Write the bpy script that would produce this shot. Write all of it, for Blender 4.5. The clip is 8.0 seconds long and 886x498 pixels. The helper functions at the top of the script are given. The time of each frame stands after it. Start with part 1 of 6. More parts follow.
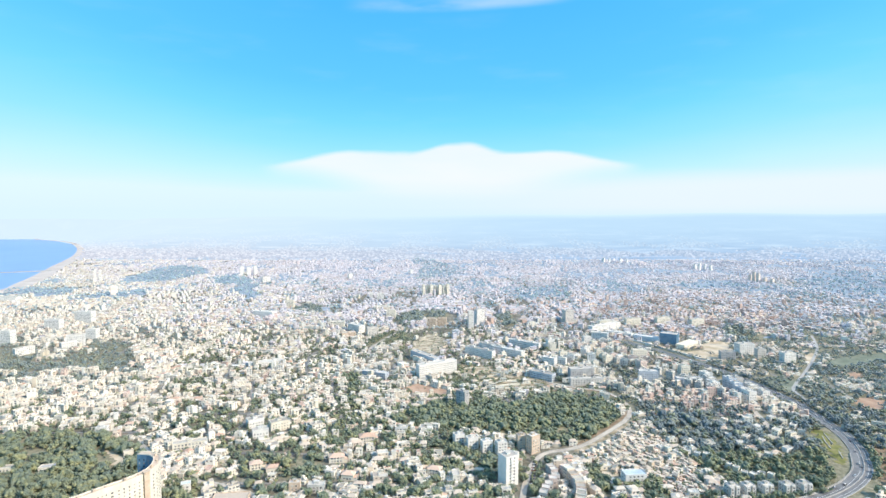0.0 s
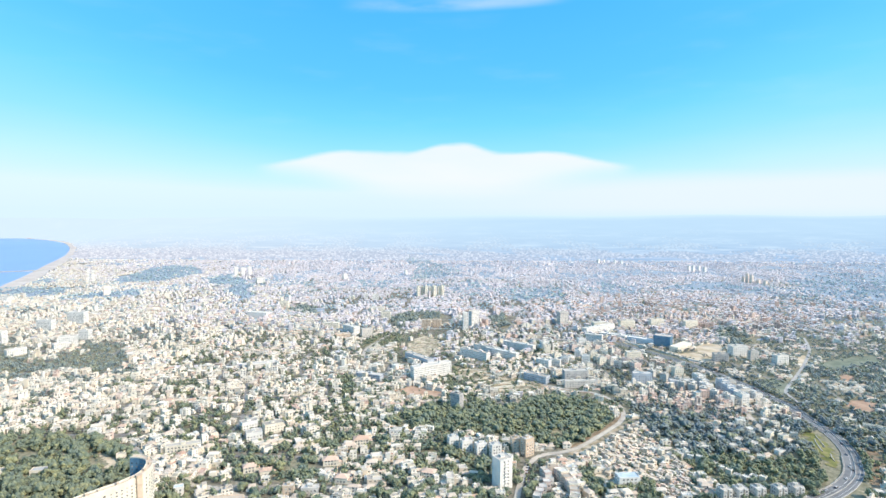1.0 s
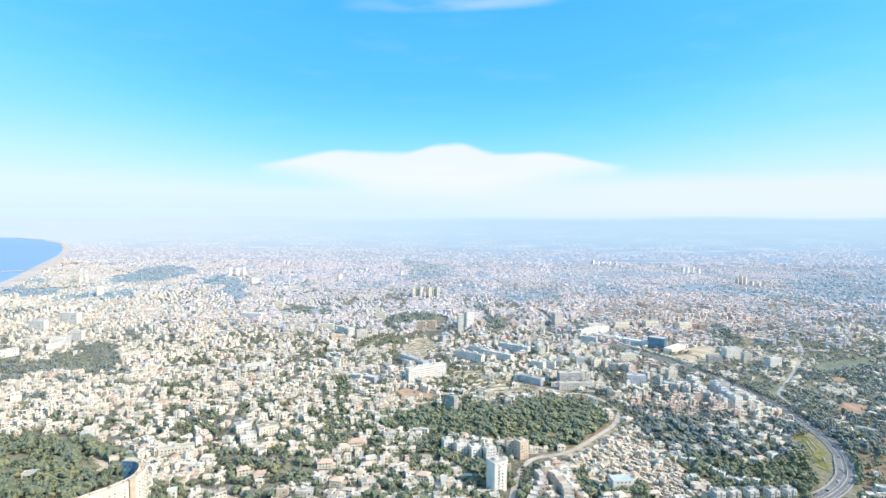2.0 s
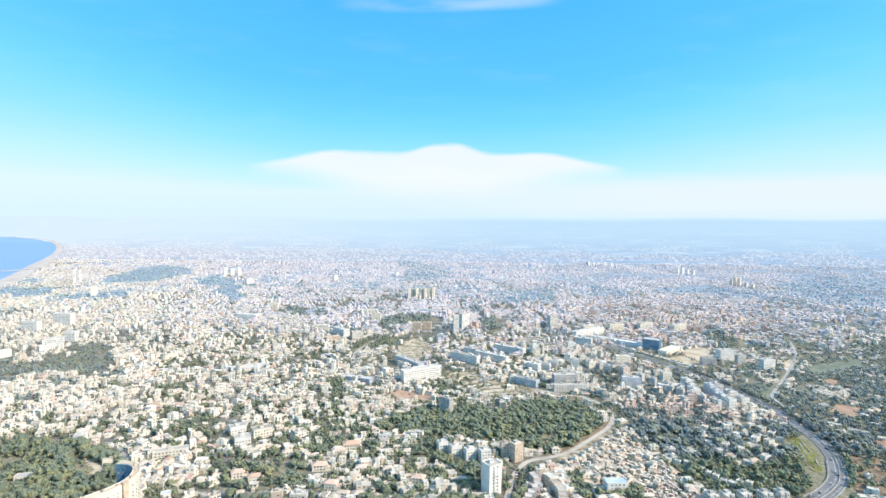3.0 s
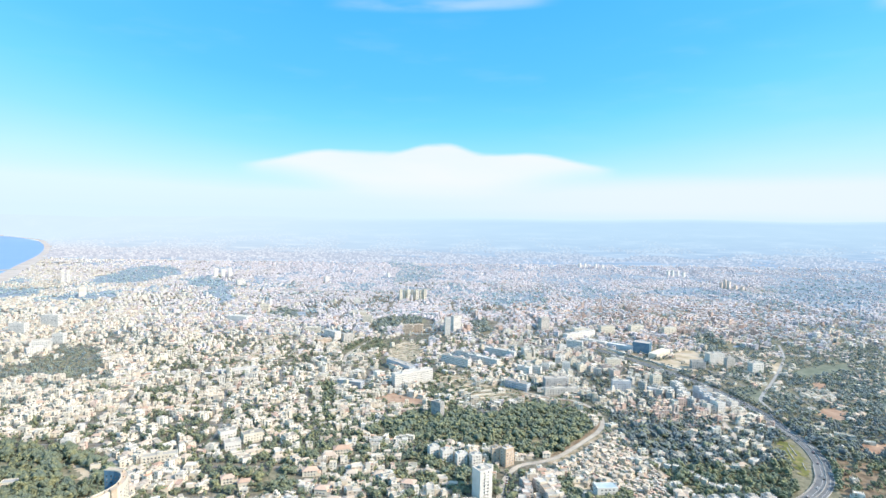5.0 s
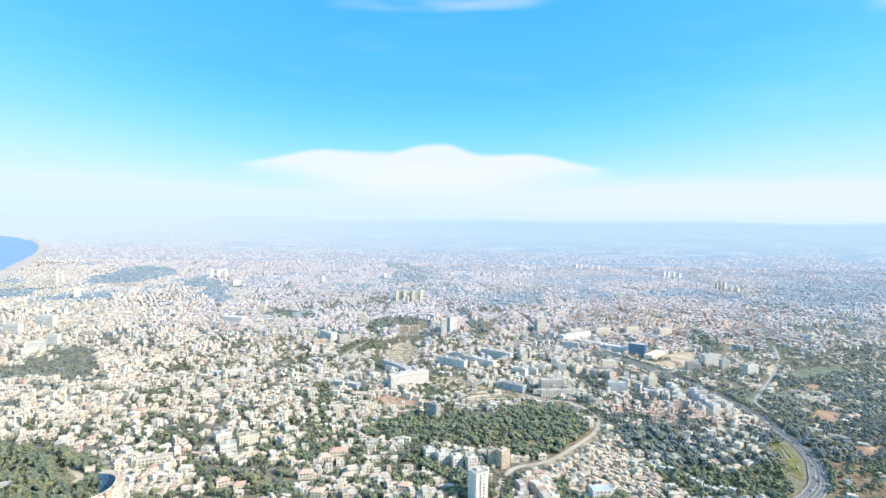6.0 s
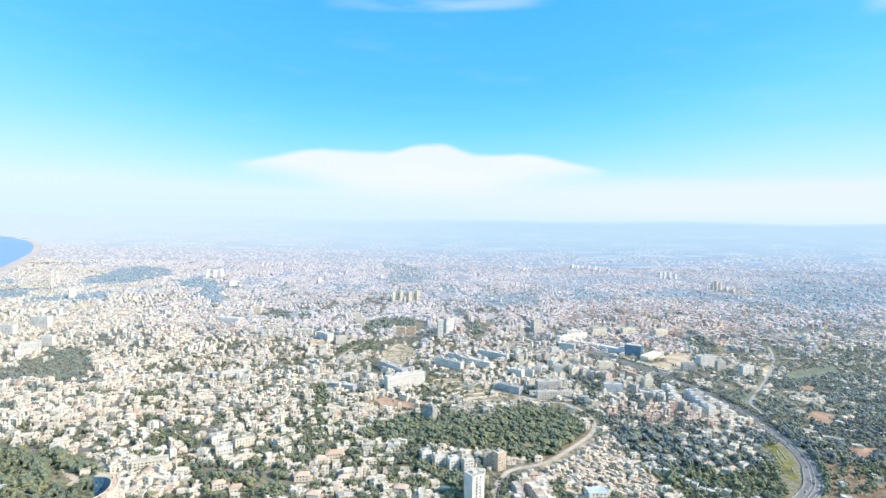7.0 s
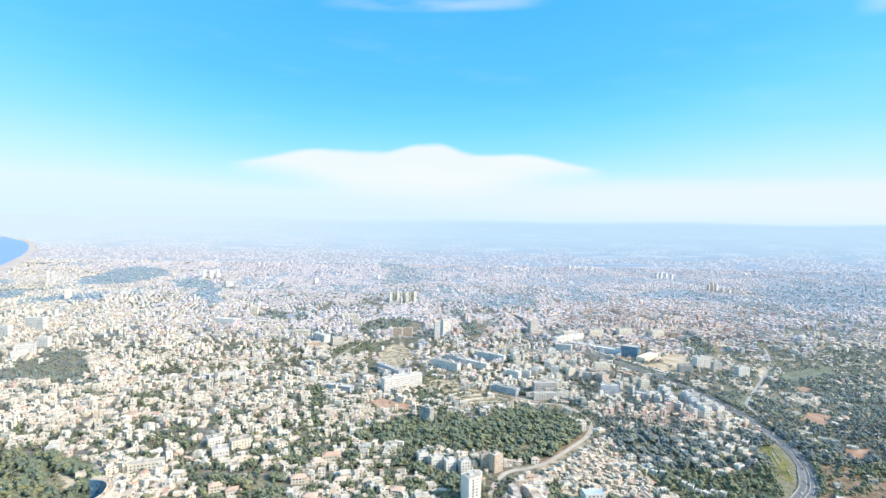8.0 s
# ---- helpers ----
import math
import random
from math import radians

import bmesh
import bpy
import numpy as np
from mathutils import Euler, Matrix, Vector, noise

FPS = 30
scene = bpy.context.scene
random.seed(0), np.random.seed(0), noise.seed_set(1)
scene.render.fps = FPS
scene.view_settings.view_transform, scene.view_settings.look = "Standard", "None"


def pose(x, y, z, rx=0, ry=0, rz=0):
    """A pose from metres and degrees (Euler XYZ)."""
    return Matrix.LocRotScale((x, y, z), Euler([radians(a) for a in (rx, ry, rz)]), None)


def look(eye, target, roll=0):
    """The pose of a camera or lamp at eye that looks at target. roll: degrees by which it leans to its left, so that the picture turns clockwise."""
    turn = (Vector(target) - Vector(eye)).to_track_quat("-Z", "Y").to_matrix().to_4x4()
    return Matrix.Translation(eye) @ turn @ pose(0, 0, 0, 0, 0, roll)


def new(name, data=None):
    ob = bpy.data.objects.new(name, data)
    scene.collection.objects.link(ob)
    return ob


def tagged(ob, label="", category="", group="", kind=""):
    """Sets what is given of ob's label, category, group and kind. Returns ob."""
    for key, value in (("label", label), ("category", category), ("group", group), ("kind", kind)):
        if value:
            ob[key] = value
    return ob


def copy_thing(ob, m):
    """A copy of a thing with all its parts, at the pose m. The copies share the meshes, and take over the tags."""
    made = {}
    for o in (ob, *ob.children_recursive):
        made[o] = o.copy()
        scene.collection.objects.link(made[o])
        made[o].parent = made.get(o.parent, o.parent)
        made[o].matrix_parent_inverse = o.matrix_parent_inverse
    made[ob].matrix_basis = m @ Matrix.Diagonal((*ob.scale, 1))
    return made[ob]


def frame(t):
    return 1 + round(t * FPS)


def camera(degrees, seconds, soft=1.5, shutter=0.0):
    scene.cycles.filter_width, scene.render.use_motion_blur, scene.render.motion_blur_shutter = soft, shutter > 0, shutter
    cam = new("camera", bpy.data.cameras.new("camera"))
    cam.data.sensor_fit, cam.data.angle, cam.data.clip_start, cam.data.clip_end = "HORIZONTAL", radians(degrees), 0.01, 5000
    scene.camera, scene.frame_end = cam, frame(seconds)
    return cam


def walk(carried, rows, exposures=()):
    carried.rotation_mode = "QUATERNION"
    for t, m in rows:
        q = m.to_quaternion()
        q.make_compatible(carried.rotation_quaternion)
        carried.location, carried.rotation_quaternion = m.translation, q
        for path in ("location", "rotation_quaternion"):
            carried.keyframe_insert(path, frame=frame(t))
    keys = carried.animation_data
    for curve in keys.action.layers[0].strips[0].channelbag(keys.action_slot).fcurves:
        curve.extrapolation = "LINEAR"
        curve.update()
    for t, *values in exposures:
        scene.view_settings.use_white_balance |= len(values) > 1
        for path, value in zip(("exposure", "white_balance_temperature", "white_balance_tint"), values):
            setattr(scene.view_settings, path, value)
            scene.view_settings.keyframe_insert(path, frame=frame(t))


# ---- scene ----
cam = camera(77.74, 8.0, soft=1.5)
# seconds, x, y, z, turn to the right, tilt, lean to the left
PATH = [
    (0, 0.00, 0.00, 255.00, 0.000, -4.092, -0.033),
    (1, 0.13, 0.03, 257.62, 0.519, -4.062, 0.202),
    (2, 0.25, 0.04, 260.20, 1.008, -4.036, 0.413),
    (3, 0.37, 0.04, 262.74, 1.469, -4.014, 0.600),
    (4, 0.47, 0.02, 265.24, 1.901, -3.996, 0.764),
    (5, 0.57, -0.01, 267.69, 2.303, -3.981, 0.903),
    (6, 0.65, -0.06, 270.10, 2.677, -3.970, 1.018),
    (7, 0.73, -0.13, 272.47, 3.022, -3.963, 1.110),
    (8, 0.80, -0.21, 274.80, 3.337, -3.959, 1.177),
]
walk(cam, [(t, pose(x, y, z, 90 + tilt, 0, -turn) @ pose(0, 0, 0, 0, 0, lean)) for t, x, y, z, turn, tilt, lean in PATH],
     exposures=[(0, 0.4), (8, 0.4)])

# ---- world and sun ----
SUN_DIR = Vector((0.90, -0.44, 0.78)).normalized()
SUN_ELEVATION = math.asin(SUN_DIR.z)
SUN_AZIMUTH = math.atan2(SUN_DIR.x, SUN_DIR.y)


class Nodes:
    """A short way to write node trees."""

    def __init__(self, tree):
        self.tree = tree
        tree.nodes.clear()

    def add(self, kind, operation=None, use_clamp=None, interpolation_type=None, data_type=None, blend_type=None, sky_type=None, sun_disc=None, feature=None):
        n = self.tree.nodes.new(kind)
        if operation is not None:
            n.operation = operation
        if use_clamp is not None:
            n.use_clamp = use_clamp
        if interpolation_type is not None:
            n.interpolation_type = interpolation_type
        if data_type is not None:
            n.data_type = data_type
        if blend_type is not None:
            n.blend_type = blend_type
        if sky_type is not None:
            n.sky_type = sky_type
        if sun_disc is not None:
            n.sun_disc = sun_disc
        if feature is not None:
            n.feature = feature
        return n

    def link(self, a, b):
        self.tree.links.new(a, b)

    def value(self, socket, v):
        if isinstance(v, bpy.types.NodeSocket):
            self.link(v, socket)
        else:
            socket.default_value = v

    def math(self, op, a, b=0.0, clamp=False):
        n = self.add("ShaderNodeMath", operation=op, use_clamp=clamp)
        self.value(n.inputs[0], a)
        self.value(n.inputs[1], b)
        return n.outputs[0]

    def ramp01(self, v, lo, hi):
        n = self.add("ShaderNodeMapRange", interpolation_type="SMOOTHSTEP")
        self.value(n.inputs[0], v)
        self.value(n.inputs[1], lo)
        self.value(n.inputs[2], hi)
        return n.outputs[0]

    def mix(self, f, a, b, blend="MIX"):
        n = self.add("ShaderNodeMix", data_type="RGBA", blend_type=blend)
        self.value(n.inputs[0], f)
        self.value(n.inputs[6], a)
        self.value(n.inputs[7], b)
        return n.outputs[2]

    def noise(self, vec, scale, detail=3.0, rough=0.55):
        n = self.add("ShaderNodeTexNoise")
        if vec is not None:
            self.link(vec, n.inputs["Vector"])
        n.inputs["Scale"].default_value = scale
        n.inputs["Detail"].default_value = detail
        n.inputs["Roughness"].default_value = rough
        return n.outputs["Fac"]

    def steps(self, f, stops, interpolation="LINEAR"):
        n = self.add("ShaderNodeValToRGB")
        n.color_ramp.interpolation = interpolation
        while len(n.color_ramp.elements) < len(stops):
            n.color_ramp.elements.new(0.5)
        for e, (p, c) in zip(n.color_ramp.elements, stops):
            e.position, e.color = p, (*c, 1)
        self.value(n.inputs[0], f)
        return n.outputs[0]


def make_world():
    world = bpy.data.worlds.new("daylight")
    scene.world = world
    world.use_nodes = True
    n = Nodes(world.node_tree)
    coord = n.add("ShaderNodeTexCoord").outputs["Generated"]
    xyz = n.add("ShaderNodeSeparateXYZ")
    n.link(coord, xyz.inputs[0])
    x, y, z = xyz.outputs
    up = n.math("MAXIMUM", z, 0.015)
    vec = n.add("ShaderNodeCombineXYZ")
    for i, v in enumerate((x, y, up)):
        n.link(v, vec.inputs[i])
    sky = n.add("ShaderNodeTexSky", sky_type="NISHITA", sun_disc=False)
    sky.sun_elevation, sky.sun_rotation = SUN_ELEVATION, SUN_AZIMUTH
    sky.air_density, sky.dust_density, sky.ozone_density = 1.0, 0.6, 2.0
    n.link(vec.outputs[0], sky.inputs[0])
    air = n.mix(1.0, sky.outputs[0], (0.10, 0.10, 0.10, 1), "MULTIPLY")
    # elevation and azimuth in degrees
    el = n.math("MULTIPLY", n.math("ARCSINE", z), 57.2958)
    az = n.math("MULTIPLY", n.math("ARCTAN2", x, y), 57.2958)
    flat = n.add("ShaderNodeCombineXYZ")
    n.link(n.math("MULTIPLY", az, 0.10), flat.inputs[0])
    n.link(n.math("MULTIPLY", el, 0.42), flat.inputs[1])
    wisps = n.noise(flat.outputs[0], 1.0, 5.0, 0.5)
    soft = n.noise(flat.outputs[0], 0.45, 3.0, 0.5)
    # blue paling through the haze towards the horizon, a little sooner to the sides
    side = n.math("SUBTRACT", 1.0, n.math("MULTIPLY", n.ramp01(n.math("ABSOLUTE", az), 8.0, 42.0), 0.34))
    lift = n.math("ADD", n.math("MULTIPLY", el, side), n.math("MULTIPLY", n.math("SUBTRACT", soft, 0.5), 1.2))
    share = n.math("POWER", n.math("DIVIDE", n.math("MAXIMUM", lift, 0.0), 90.0), 0.5)
    k = 0.81
    # unseen sky from 32 degrees up is made paler to fill the shadows
    stops = [(0.0, (0.68, 0.88, 1.02)), (1.8, (0.71, 0.90, 1.01)), (3.6, (0.51, 0.88, 1.03)), (6.0, (0.29, 0.79, 1.04)), (8.7, (0.17, 0.70, 1.07)), (12.0, (0.11, 0.60, 1.07)),
             (20.0, (0.072, 0.51, 1.06)), (32.0, (0.32, 0.62, 1.04)), (60.0, (0.55, 0.73, 1.02)), (90.0, (0.60, 0.76, 1.02))]
    clear = n.steps(share, [((d / 90.0) ** 0.5, (r * k, g * k, b * k)) for d, (r, g, b) in stops])
    col = n.mix(0.9, air, clear)
    # the long flat cloud over the plain
    a0 = n.math("ABSOLUTE", n.math("SUBTRACT", az, 0.8))
    dome = n.math("SUBTRACT", 1.0, n.ramp01(n.math("ABSOLUTE", n.math("SUBTRACT", az, 1.6)), 0.8, 5.0))
    body = n.math("SUBTRACT", 1.0, n.ramp01(a0, 9.5, 19.5))
    top = n.math("ADD", n.math("ADD", 4.55, n.math("MULTIPLY", dome, 0.85)), n.math("MULTIPLY", body, 1.5))
    top = n.math("ADD", top, n.math("MULTIPLY", n.math("SUBTRACT", wisps, 0.5), 0.9))
    under = n.ramp01(n.math("SUBTRACT", top, el), -0.1, 0.55)
    floor_el = n.math("ADD", 1.0, n.math("MULTIPLY", n.ramp01(a0, 3.0, 18.0), 2.1))
    over = n.ramp01(n.math("SUBTRACT", el, floor_el), -0.4, 2.2)
    cloud = n.math("MULTIPLY", n.math("MULTIPLY", under, over), n.math("SUBTRACT", 1.0, n.ramp01(a0, 16.5, 19.5)))
    col = n.mix(n.math("MULTIPLY", cloud, n.math("ADD", 0.58, n.math("MULTIPLY", n.math("ADD", n.math("MULTIPLY", soft, 0.5), n.math("MULTIPLY", wisps, 0.5)), 0.55))), col, (0.725, 0.745, 0.76, 1))
    # pale bank low over the hills
    bank = n.math("MULTIPLY", n.ramp01(n.math("ABSOLUTE", n.math("SUBTRACT", el, n.math("ADD", 0.9, n.math("MULTIPLY", soft, 1.2)))), 2.6, 0.9), n.ramp01(az, -14.0, 26.0))
    col = n.mix(n.math("MULTIPLY", bank, 0.62), col, (0.67, 0.72, 0.755, 1))
    # a thin streak high up and faint wisps
    streak = n.math("MULTIPLY", n.ramp01(n.math("ABSOLUTE", n.math("SUBTRACT", el, n.math("ADD", 19.9, n.math("MULTIPLY", az, 0.03)))), 0.85, 0.1),
                    n.math("SUBTRACT", 1.0, n.ramp01(n.math("ABSOLUTE", n.math("SUBTRACT", az, 2.0)), 7.0, 12.5)))
    streak = n.math("MULTIPLY", streak, n.ramp01(wisps, 0.2, 0.65))
    col = n.mix(n.math("MULTIPLY", streak, 0.30), col, (0.8, 0.8, 0.8, 1))
    faint = n.math("MULTIPLY", n.ramp01(wisps, 0.5, 0.85), n.ramp01(n.math("ABSOLUTE", n.math("SUBTRACT", el, 13.0)), 9.0, 2.0))
    puff = n.math("MULTIPLY", n.ramp01(n.math("ABSOLUTE", n.math("SUBTRACT", az, 41.5)), 3.0, 0.3), n.ramp01(n.math("ABSOLUTE", n.math("SUBTRACT", el, 17.0)), 1.2, 0.1))
    col = n.mix(n.math("MULTIPLY", puff, 0.25), col, (0.8, 0.8, 0.8, 1))
    col = n.mix(n.math("MULTIPLY", faint, 0.07), col, (0.8, 0.8, 0.8, 1))
    bg = n.add("ShaderNodeBackground")
    n.link(col, bg.inputs[0])
    bg.inputs[1].default_value = 1.0
    out = n.add("ShaderNodeOutputWorld")
    n.link(bg.outputs[0], out.inputs[0])


make_world()
sun = new("sun", bpy.data.lights.new("sun", "SUN"))
sun.data.energy, sun.data.angle, sun.data.color = 4.4, radians(0.53), (1.0, 0.87, 0.71)
sun.matrix_world = look(tuple(SUN_DIR * 900 + Vector((0, 900, 0))), (0, 900, 0))


# ---- materials ----
def material(name):
    m = bpy.data.materials.new(name)
    m.use_nodes = True
    return m, Nodes(m.node_tree)


def finish(n, colour, rough=0.8, bump=None, strength=0.3, distance=0.1, metallic=0.0, specular=0.3):
    b = n.add("ShaderNodeBsdfPrincipled")
    n.value(b.inputs["Base Color"], colour)
    n.value(b.inputs["Roughness"], rough)
    b.inputs["Metallic"].default_value = metallic
    b.inputs["Specular IOR Level"].default_value = specular
    if bump is not None:
        k = n.add("ShaderNodeBump")
        k.inputs["Strength"].default_value, k.inputs["Distance"].default_value = strength, distance
        n.link(bump, k.inputs["Height"])
        n.link(k.outputs[0], b.inputs["Normal"])
    out = n.add("ShaderNodeOutputMaterial")
    n.link(b.outputs[0], out.inputs[0])


def surface(name, stops, vary, grain, stain, rough=0.85, depth=0.05, amount=0.35, specular=0.3, hard=False):
    """stops: base colours; vary: 'object', 'island' or 'noise'; grain and stain: sizes of the two patterns in metres."""
    m, n = material(name)
    pos = n.add("ShaderNodeNewGeometry")
    fine = n.noise(pos.outputs["Position"], 1.0 / grain, 4.0)
    broad = n.noise(pos.outputs["Position"], 1.0 / stain, 3.0)
    pick = {"object": lambda: n.add("ShaderNodeObjectInfo").outputs["Random"],
            "island": lambda: pos.outputs["Random Per Island"],
            "noise": lambda: n.ramp01(broad, 0.3, 0.7)}[vary]()
    col = n.steps(pick, stops, "CONSTANT" if hard else "LINEAR")
    dirt = n.math("ADD", n.math("MULTIPLY", n.math("SUBTRACT", broad, 0.5), amount), n.math("MULTIPLY", n.math("SUBTRACT", fine, 0.5), amount))
    col = n.mix(1.0, col, n.steps(n.math("ADD", dirt, 0.5), [(0.0, (0.62, 0.60, 0.57)), (0.5, (0.95, 0.94, 0.93)), (1.0, (1, 1, 1))]), "MULTIPLY")
    finish(n, col, rough, fine, 0.4, depth, 0.0, specular)
    return m


WHITES = [(0.0, (0.82, 0.77, 0.67)), (0.20, (0.79, 0.72, 0.60)), (0.38, (0.71, 0.63, 0.51)), (0.50, (0.84, 0.80, 0.73)),
          (0.66, (0.67, 0.59, 0.49)), (0.76, (0.83, 0.79, 0.70)), (0.90, (0.60, 0.53, 0.45))]
PINKS = [(0.0, (0.71, 0.57, 0.49)), (0.2, (0.62, 0.46, 0.39)), (0.4, (0.76, 0.66, 0.58)), (0.6, (0.66, 0.51, 0.44)), (0.8, (0.55, 0.41, 0.35))]
ROOFS = [(0.0, (0.58, 0.53, 0.46)), (0.25, (0.69, 0.64, 0.56)), (0.42, (0.40, 0.36, 0.31)), (0.60, (0.53, 0.47, 0.39)),
         (0.80, (0.76, 0.73, 0.67)), (0.94, (0.58, 0.36, 0.26))]
FOLIAGE = [(0.0, (0.116, 0.142, 0.112)), (0.35, (0.130, 0.156, 0.118)), (0.65, (0.146, 0.170, 0.122)), (1.0, (0.166, 0.186, 0.130))]
# cool greys with haze put into the colour, for houses far off
HAZED_WHITES = [(0.0, (0.74, 0.69, 0.70)), (0.20, (0.68, 0.63, 0.65)), (0.38, (0.63, 0.58, 0.61)), (0.50, (0.80, 0.76, 0.77)),
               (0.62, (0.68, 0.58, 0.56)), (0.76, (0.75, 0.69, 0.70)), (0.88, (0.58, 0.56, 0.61))]
